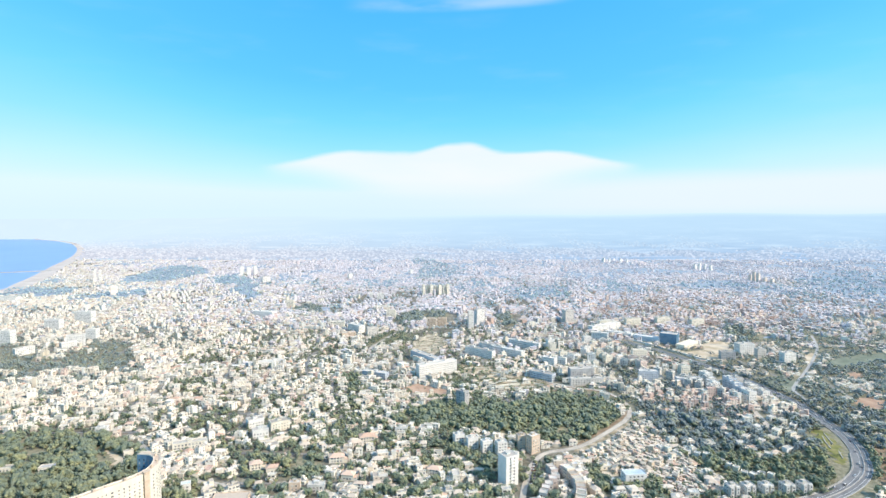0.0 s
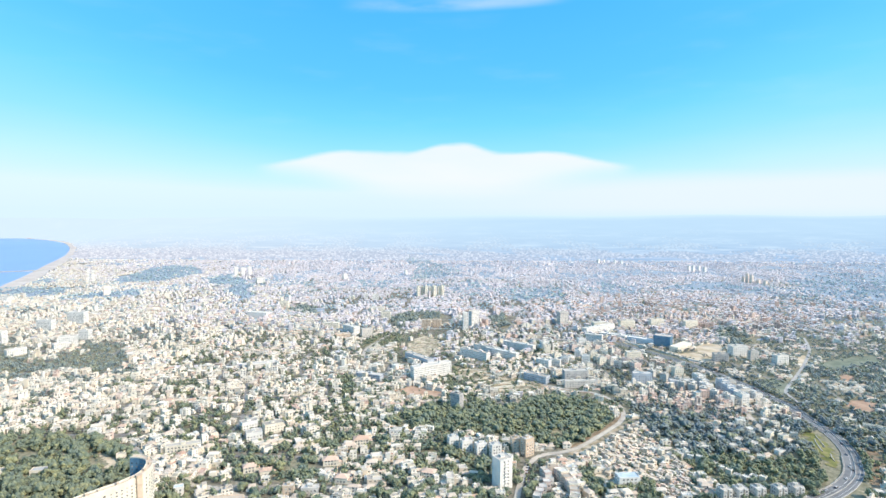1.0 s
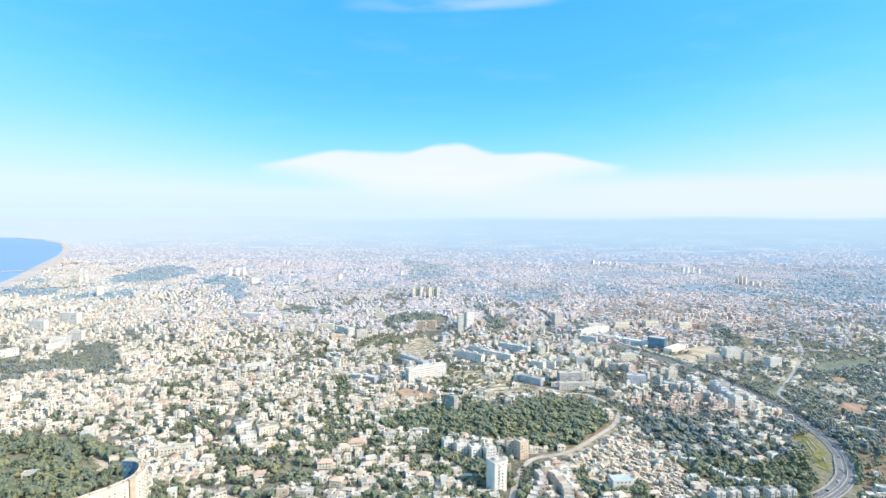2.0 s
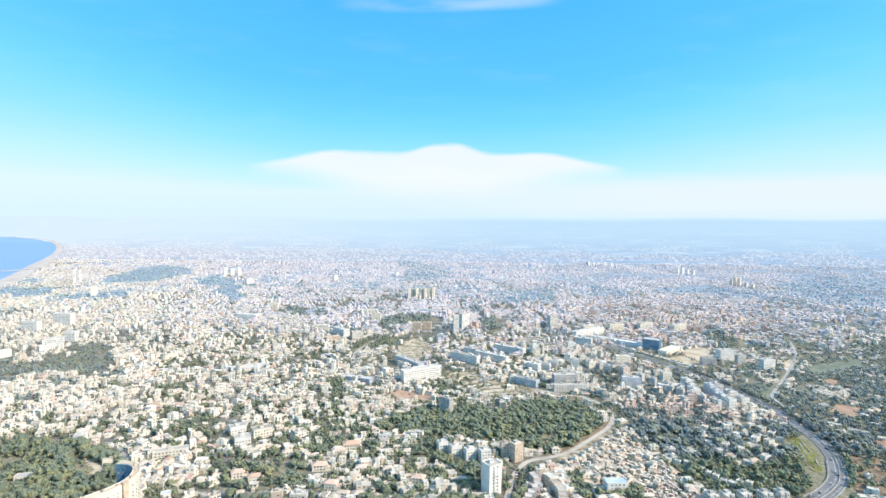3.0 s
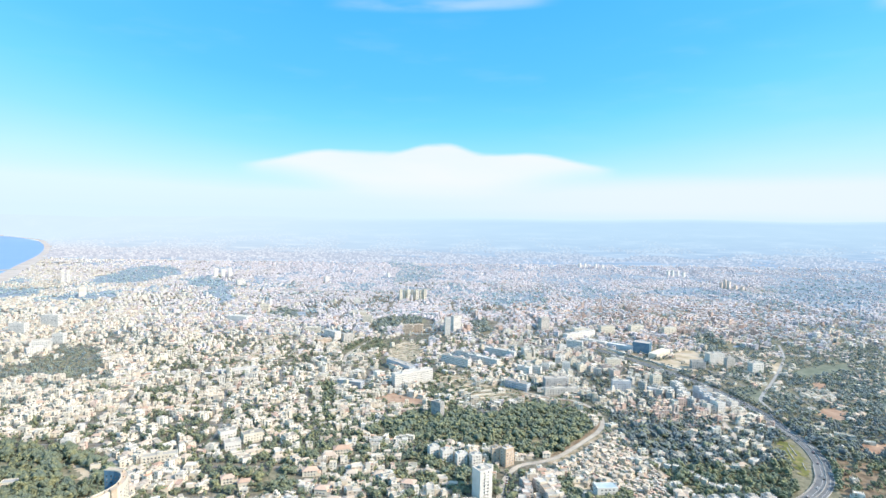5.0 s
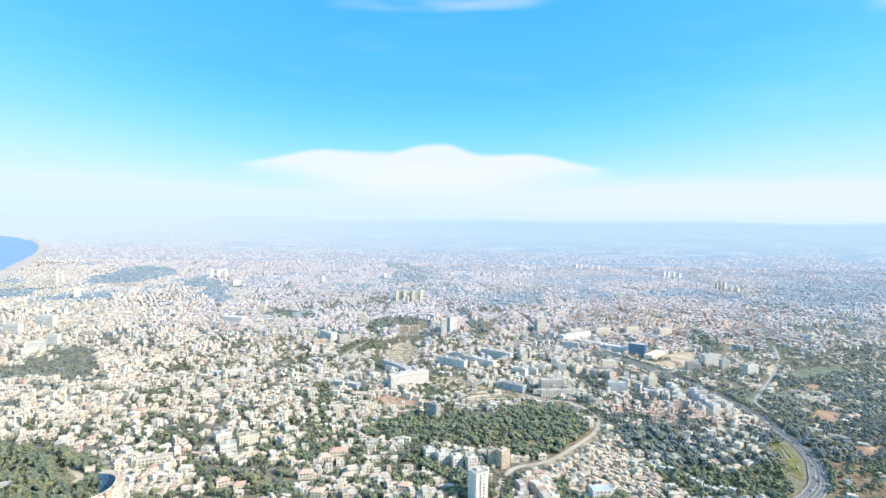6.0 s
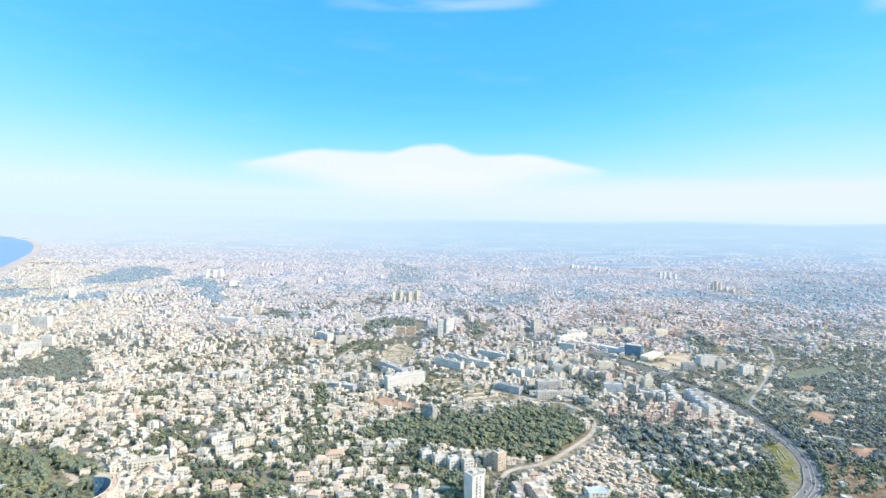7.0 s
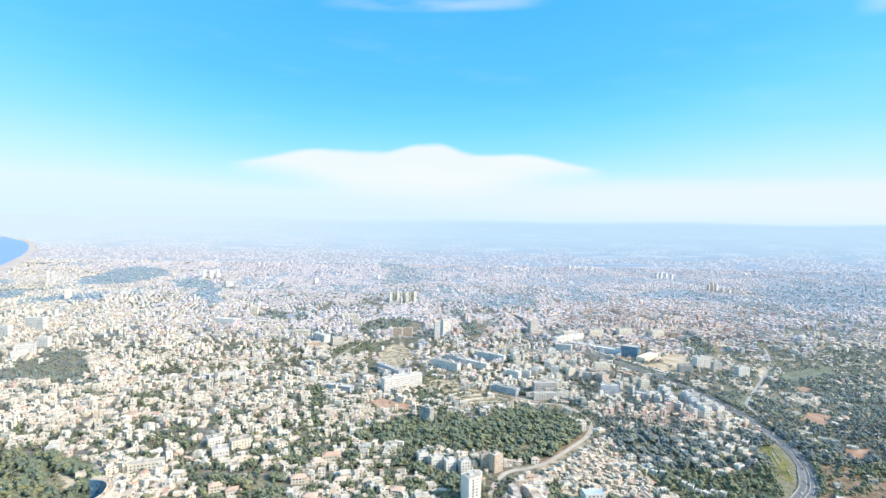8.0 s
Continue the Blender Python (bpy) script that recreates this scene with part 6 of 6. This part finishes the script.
def warp(u, v):
    """Streets and terraces follow the lie of the land."""
    return u + 60 * noise.noise((u / 260, v / 260, 21.0)), v + 60 * noise.noise((u / 240, v / 260, 22.0))


def cross_street(u, v):
    return (u + 40 * int(v // 160)) % 118 < 9 and noise.noise((u / 300, v / 300, 30.0)) > -0.25


def open_spot(x, y):
    return not (offshore(x - 60, y) or on_road(x, y) or in_any(BARE, x, y) or taken(x, y, 2.0) or in_any(WOODS, x, y) or in_park(x, y) or inside(ROW_SITE, x, y)) and y > 430


def lay_street(soup, spots, half):
    """Paving along a line of plan positions, broken where something else stands."""
    pts = [Vector(warp(*p)) for p in spots]
    for p, q in zip(pts, pts[1:]):
        if open_spot(*p) and open_spot(*q):
            side = (q - p).normalized() * half
            side = Vector((side.y, -side.x))
            soup.face([(*c, ground_z(*c) + 0.32) for c in (p - side, p + side, q + side, q - side)], 0)


def lay_town():
    y, row = 370.0, 0
    streets = Soup()
    while y < 2850:
        step = 9.0 if y < 640 else 8.2 if y < 1350 else 8.6 if y < 2000 else 9.2
        half = 0.93 * y + 110
        count = int(2 * half / step)
        along = row % 8 == 7
        if along and y < 1500:
            lay_street(streets, [(-half + k * 12.0, y) for k in range(int(2 * half / 12))], 1.9)
        for i in range(count):
            u = -half + (i + 0.5 * (row % 2)) * step + random.uniform(-0.2, 0.2) * step
            v = y + random.uniform(-0.2, 0.2) * step
            x, yy = warp(u, v)
            if yy < 425 or yy > 2785:
                continue
            if offshore(x - 60, yy) or on_road(x, yy) or (in_any(BARE, x, yy) and not (random.random() < 0.4 and inside(CLEARING, x, yy) and yy > 790)) or taken(x, yy, 0.4 * min(step, 20)):
                continue
            if inside(ROW_SITE, x, yy):
                continue
            if in_any(WOODS, x, yy) or (in_park(x, yy) and (yy < 1380 or random.random() > (0.42 if x > 1000 or -200 < x < 450 else 0.03))):
                continue
            if along and noise.noise((u / 200, v / 90, 31.0)) > -0.3 or cross_street(u, v):
                if yy < 1500 and random.random() < 0.3:
                    side = random.choice((-1, 1)) * 3.6
                    plant(grove, x + (0 if along else side), yy + (side if along else 0), random.uniform(0.3, 0.6), SOME_CROWNS)
                continue
            x1, y1 = warp(u + 8, v)
            if u < -0.86 * y - 60:
                continue
            yaw = math.atan2(y1 - yy, x1 - x) + random.choice((0, 0, 0, 1.5708)) + random.uniform(-0.2, 0.2) + 1.3 * noise.noise((x / 110, yy / 140, 72.0))
            garden = random.random() < leafy(x, yy)
            if garden:
                if yy < 1450 or yy < 2000 and random.random() < 0.4:
                    tree_spots.append((x, yy))
                continue
            storeys = random.choice((1, 1, 1, 2, 2, 2, 3) if yy < 1350 else (1, 1, 1, 2, 2))
            if 640 < yy < 1900 and noise.noise((x / 70, yy / 90, 71.0)) > 0.22:
                storeys += random.choice((0, 0, 1, 1))
            if 700 < yy and random.random() < (0.02 if yy < 1500 else 0.008):
                storeys += random.choice((2, 2, 3, 4))
            if x > 455 and yy < 1050:
                storeys = 1
            near = yy < 640 and len(house_spots) < 262
            if near:
                house_spots.append((x, yy, yaw))
            elif yy < 1350:
                town_house(town_near, x, yy, step, storeys, yaw, 2 if yy < 850 else 1)
            else:
                town_house(town_far, x, yy, step, storeys, yaw, 0)
            if yy < 800 and random.random() < 0.6:
                a = random.uniform(0, 6.28)
                tx, ty = x + 0.62 * step * math.cos(a), yy + 0.62 * step * math.sin(a)
                if open_spot(tx, ty):
                    z = ground_z(tx, ty)
                    town_near.capped(tx, ty, z - 2, z + random.uniform(2.2, 3.4), random.uniform(2.5, 5), random.uniform(2.5, 4), yaw, 0, random.choice((1, 1, 3)))
            if yy < 1500 and random.random() < (0.75 if yy < 1000 else 0.4):
                a = random.uniform(0, 6.28)
                tx, ty = x + 0.55 * step * math.cos(a), yy + 0.55 * step * math.sin(a)
                if not on_road(tx, ty) and not taken(tx, ty, 2):
                    plant(grove, tx, ty, random.uniform(0.28, 0.62), SOME_CROWNS)
        y += step * 0.92
        row += 1
    for k in range(-14, 15):
        for band in range(2, 9):
            u = k * 118 - 40 * band + 4
            line = [(u, band * 160 + j * 10.0) for j in range(17)]
            lay_street(streets, [p for p in line if noise.noise((u / 300, p[1] / 300, 30.0)) > -0.25], 2.0)
    tagged(new("road_town_streets", streets.mesh("road_town_streets", [M["street"]])), "narrow grey streets winding between the houses", "streets", kind="structure")


lay_town()


def fill_wood(poly, step, out, crowns, size):
    x0, x1 = min(p[0] for p in poly), max(p[0] for p in poly)
    y0, y1 = min(p[1] for p in poly), max(p[1] for p in poly)
    y = y0
    while y < y1:
        x = x0
        while x < x1:
            px, py = x + random.uniform(-0.7, 0.7) * step, y + random.uniform(-0.7, 0.7) * step
            if inside(poly, px, py) and not on_road(px, py) and not taken(px, py, 2.0) and not in_any(BARE, px, py):
                dense = noise.noise((px / 26, py / 26, 5.0)) > (-0.42 if poly is MAIN_WOOD else -0.28)
                if dense and random.random() < 0.9 or random.random() < 0.5:
                    plant(out, px, py, size * random.choice((0.5, 0.62, 0.75, 0.85, 1.0, 1.0, 1.2, 1.45)) * (1.0 if dense else 0.55), crowns)
            x += step
        y += step * 0.9


for poly in WOODS:
    near = min(q[1] for q in poly) < 430
    fill_wood(poly, 5.6 if near else 4.7, grove, NEAR_CROWNS if near else WOOD_CROWNS if poly in (MAIN_WOOD, WOODS[4], WOODS[5]) else SOME_CROWNS, 1.1 if near else 0.98)
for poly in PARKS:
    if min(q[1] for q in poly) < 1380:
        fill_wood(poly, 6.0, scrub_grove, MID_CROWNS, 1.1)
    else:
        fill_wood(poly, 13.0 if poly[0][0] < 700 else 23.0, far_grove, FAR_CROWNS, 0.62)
# trees along the far reach of the highway
for p in beside(spline(HIGHWAY), -7.5):
    if 630 < p.y < 890 and random.random() < 0.75 and not taken(p.x, p.y, 1.5):
        plant(grove, p.x + random.uniform(-2, 1), p.y + random.uniform(-2, 2), random.uniform(0.45, 0.95), SOME_CROWNS)
for p in beside(spline(HIGHWAY), 14.6):
    for k in range(2):
        if 500 < p.y < 900 and random.random() < 0.7 and not taken(p.x, p.y, 1.5):
            plant(grove, p.x + random.uniform(-1.5, 4), p.y + random.uniform(-3, 3), random.uniform(0.8, 1.25), SOME_CROWNS)

CRESCENT_GARDEN = [(-262, 500), (-249, 500), (-224, 480), (-212, 460), (-238, 455)]
COURT_TREES = [(147, 532), (149, 507), (158, 494), (147, 474), (137, 486), (138, 518)]
PARKING = [(90, 545), (101, 545), (92, 500), (84, 498)]
VILLA_GARDEN = [(171, 492), (180, 475), (200, 473), (207, 506)]
for x in range(250, 352, 3):
    plant(grove, x + random.uniform(-2, 2), 464.5 + (x - 254) * 0.16 + random.uniform(-2, 2), random.uniform(0.45, 0.8), SOME_CROWNS)
for poly, count, size in ((CRESCENT_GARDEN, 90, 0.9), (COURT_TREES, 70, 0.9), (PARKING, 30, 0.6), (VILLA_GARDEN, 40, 0.8), (EARTH[0], 60, 0.6), (EARTH[1], 60, 0.7), (EARTH[2], 50, 0.7), (CLEARING, 240, 0.5), (VERGE, 16, 0.5), (MEADOW, 14, 0.6), (RED_SITE, 8, 0.4)):
    x0, x1, y0, y1 = min(p[0] for p in poly), max(p[0] for p in poly), min(p[1] for p in poly), max(p[1] for p in poly)
    for k in range(count):
        x, y = random.uniform(x0, x1), random.uniform(y0, y1)
        if inside(poly, x, y) and not taken(x, y, 2):
            plant(grove, x, y, size * random.uniform(0.6, 1.4), SOME_CROWNS)

# nearest garden trees one by one, the rest as groves
tree_spots.sort(key=lambda p: p[1])
for i, (x, y) in enumerate(tree_spots):
    if i < 300:
        single_tree(x, y, random.uniform(0.6, 1.05), random.choice((0, 0, 1, 2, 2, 3, 4, 5)))
        for k in range(2):
            plant(grove, x + random.uniform(-8, 8), y + random.uniform(-8, 8), random.uniform(0.6, 1.0), SOME_CROWNS)
    elif y < 1400:
        for k in range(3 if y < 800 else 2 if y < 1100 else 1):
            plant(grove, x + random.uniform(-7, 7), y + random.uniform(-7, 7), random.uniform(0.6, 1.15), SOME_CROWNS)
    else:
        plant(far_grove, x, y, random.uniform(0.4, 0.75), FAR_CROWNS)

BUILT = set()
for x, y, _ in house_spots + row_spots:
    for i in range(-2, 3):
        for j in range(-2, 3):
            if i * i + j * j < 6:
                BUILT.add((int(x // 3) + i, int(y // 3) + j))
y = 430.0
while y < 720:
    x = -0.86 * y
    while x < 0.9 * y:
        px, py = x + random.uniform(-3, 3), y + random.uniform(-3, 3)
        thick = 0.30 + 0.45 * smooth(180, 330, px) + 0.35 * noise.noise((px / 40, py / 40, 51.0))
        if random.random() < thick and (int(px // 3), int(py // 3)) not in BUILT and py > 430 and not on_road(px, py) and not taken(px, py, 1.5) and not in_any(BARE, px, py) and not in_any(WOODS, px, py):
            plant(grove, px, py, random.uniform(0.35, 0.75), SOME_CROWNS)
        x += 7.0
    y += 7.0

for k in range(1300):
    y = random.uniform(560, 1000)
    x = y * random.uniform(0.56, 0.93)
    if x > 465 and noise.noise((x / 50, y / 60, 81.0)) > 0.0 and open_spot(x, y):
        plant(grove, x, y, random.uniform(0.3, 0.65), SOME_CROWNS)
for k in range(260):
    x, y = random.uniform(-62, 10), random.uniform(935, 1120)
    if inside(QUARRY, x, y):
        plant(grove, x, y, random.uniform(0.25, 0.5), SOME_CROWNS)
for k in range(240):
    x, y = random.uniform(440, 525), random.uniform(745, 828)
    if inside(GREEN_PARK, x, y) and not on_road(x, y):
        plant(grove, x, y, random.uniform(0.4, 0.7), SOME_CROWNS)
for k in range(1150):
    x, y = random.uniform(134, 252), random.uniform(474, 637)
    if inside(ROW_SITE, x, y) and not on_road(x, y) and not taken(x, y, 1.0):
        plant(grove, x, y, random.uniform(0.25, 0.6), SOME_CROWNS)

# sheds, porches and yard walls wedged between the row houses
for k in range(1500):
    x, y = random.uniform(134, 252), random.uniform(474, 637)
    if inside(ROW_SITE, x, y) and not on_road(x, y) and not taken(x, y, 2.0) and not inside(YARD, x, y):
        z = ground_z(x, y)
        town_near.capped(x, y, z - 2, z + random.choice((1.6, 2.4, 2.8, 3.4, 4.6)), random.uniform(1.6, 4.8), random.uniform(1.4, 3.2), radians(-51 + random.uniform(-20, 20)), random.choice((0, 0, 6)), random.choice((1, 3, 3)))

woods_object("woodland", grove, "dense green trees of woods and gardens", "foliage")
woods_object("eastern_woodland", blue_grove, "trees of the valley woods and scrub, leaves tinted blue-green for haze", "hazed_leaves")
woods_object("hazy_woodland", scrub_grove, "trees on the outer slopes, leaves greyed for haze", "haze_olive")
woods_object("far_woodland", far_grove, "trees in far parks, leaves painted pale blue-grey for haze", "pine")
for i, (x, y, yaw) in enumerate(house_spots):
    kind, reach = HOUSE_KINDS[random.randrange(len(HOUSE_KINDS))]
    copy_thing(kind, pose(x, y, ground_z(x, y), 0, 0, math.degrees(yaw)))
for kind, reach in HOUSE_KINDS:
    for o in kind.children_recursive:
        bpy.data.objects.remove(o)
    bpy.data.objects.remove(kind)
TOWN_MATS = [M["town_plaster"], M["town_roof"], M["glass"], M["tile"], M["hazed_plaster"], M["hazed_plaster"], M["pink_plaster"], M["hazed_roof"]]
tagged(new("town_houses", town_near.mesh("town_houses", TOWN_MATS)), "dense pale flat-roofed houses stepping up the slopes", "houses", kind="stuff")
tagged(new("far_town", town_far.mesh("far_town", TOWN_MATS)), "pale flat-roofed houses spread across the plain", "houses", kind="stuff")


# ---- cars ----
def car_kind():
    e = empty("car", 0, -400, -60)
    s = Soup()
    s.box(0, 0, 0.35, 0.95, 1.8, 4.3, 0, 0, 0, True)
    s.box(0, -0.1, 0.95, 1.0, 1.7, 3.9, 0, 0, 0)
    child("body", s.mesh("body", [M["car_paint"]]), e)
    s = Soup()
    i = [(-0.82, -1.3, 1.0), (0.82, -1.3, 1.0), (0.82, 1.3, 1.0), (-0.82, 1.3, 1.0), (-0.65, -0.7, 1.5), (0.65, -0.7, 1.5), (0.65, 0.8, 1.5), (-0.65, 0.8, 1.5)]
    for f in ((0, 1, 5, 4), (1, 2, 6, 5), (2, 3, 7, 6), (3, 0, 4, 7)):
        s.face([i[k] for k in f], 0)
    child("cabin_glass", s.mesh("cabin_glass", [M["glass"]]), e)
    s = Soup()
    s.box(0, 0.05, 1.5, 1.56, 1.3, 1.5)
    child("car_roof", s.mesh("car_roof", [M["car_paint"]]), e)
    s = Soup()
    for k in range(10):
        a, b = k * math.pi / 5, (k + 1) * math.pi / 5
        pa, pb = (0.33 * math.cos(a), 0.33 * math.sin(a)), (0.33 * math.cos(b), 0.33 * math.sin(b))
        s.face([(-0.11, *pa), (0.11, *pa), (0.11, *pb), (-0.11, *pb)], 0)
    for o in (-0.11, 0.11):
        s.face([(o, 0.33 * math.cos(k * math.pi / 5), 0.33 * math.sin(k * math.pi / 5)) for k in range(10)], 0)
    wheel = s.mesh("wheel", [M["rubber"]])
    s = Soup()
    for o in (-0.12, 0.12):
        s.face([(o, 0.2 * math.cos(k * math.pi / 4), 0.2 * math.sin(k * math.pi / 4)) for k in range(8)], 0)
    rim = s.mesh("rim", [M["steel"]])
    for x in (-0.85, 0.85):
        for y in (-1.35, 1.35):
            tyre = child("wheel", wheel, e, m=pose(x, y, 0.33))
            child("rim", rim, tyre)
    return tagged(e, "car driving on the grey highway", "car", "highway traffic")


def traffic():
    proto = car_kind()
    hw = spline(HIGHWAY)
    for line, way in ((hw, -90), (beside(hw, 9.0), 90)):
        for i in range(3, min(len(line) - 2, 95)):
            for lane in ((-1.6, 0.9, 3.4) if way < 0 else (-1.5, 1.3)):
                if random.random() < 0.085:
                    t = (line[i + 1] - line[i - 1]).normalized()
                    side = Vector((t.y, -t.x))
                    p = line[i] + side * lane
                    z = max(ground_z(*(line[i] + side * o)) for o in ((-3.2, 5.0) if way < 0 else (-3.2, 3.0))) + 0.5
                    copy_thing(proto, pose(p.x, p.y, z, 0, 0, math.degrees(math.atan2(t.y, t.x)) + way))
    # cars parked beside the road below the tower
    for k in range(9):
        x, y = 82.5 + k * 1.3, 497 + k * 5.6
        ob = copy_thing(proto, pose(x, y, ground_z(x, y), 0, 0, -75))
        tagged(ob, "car parked beside the pale road", "car", "parked cars")
    for o in proto.children_recursive:
        bpy.data.objects.remove(o)
    bpy.data.objects.remove(proto)


traffic()
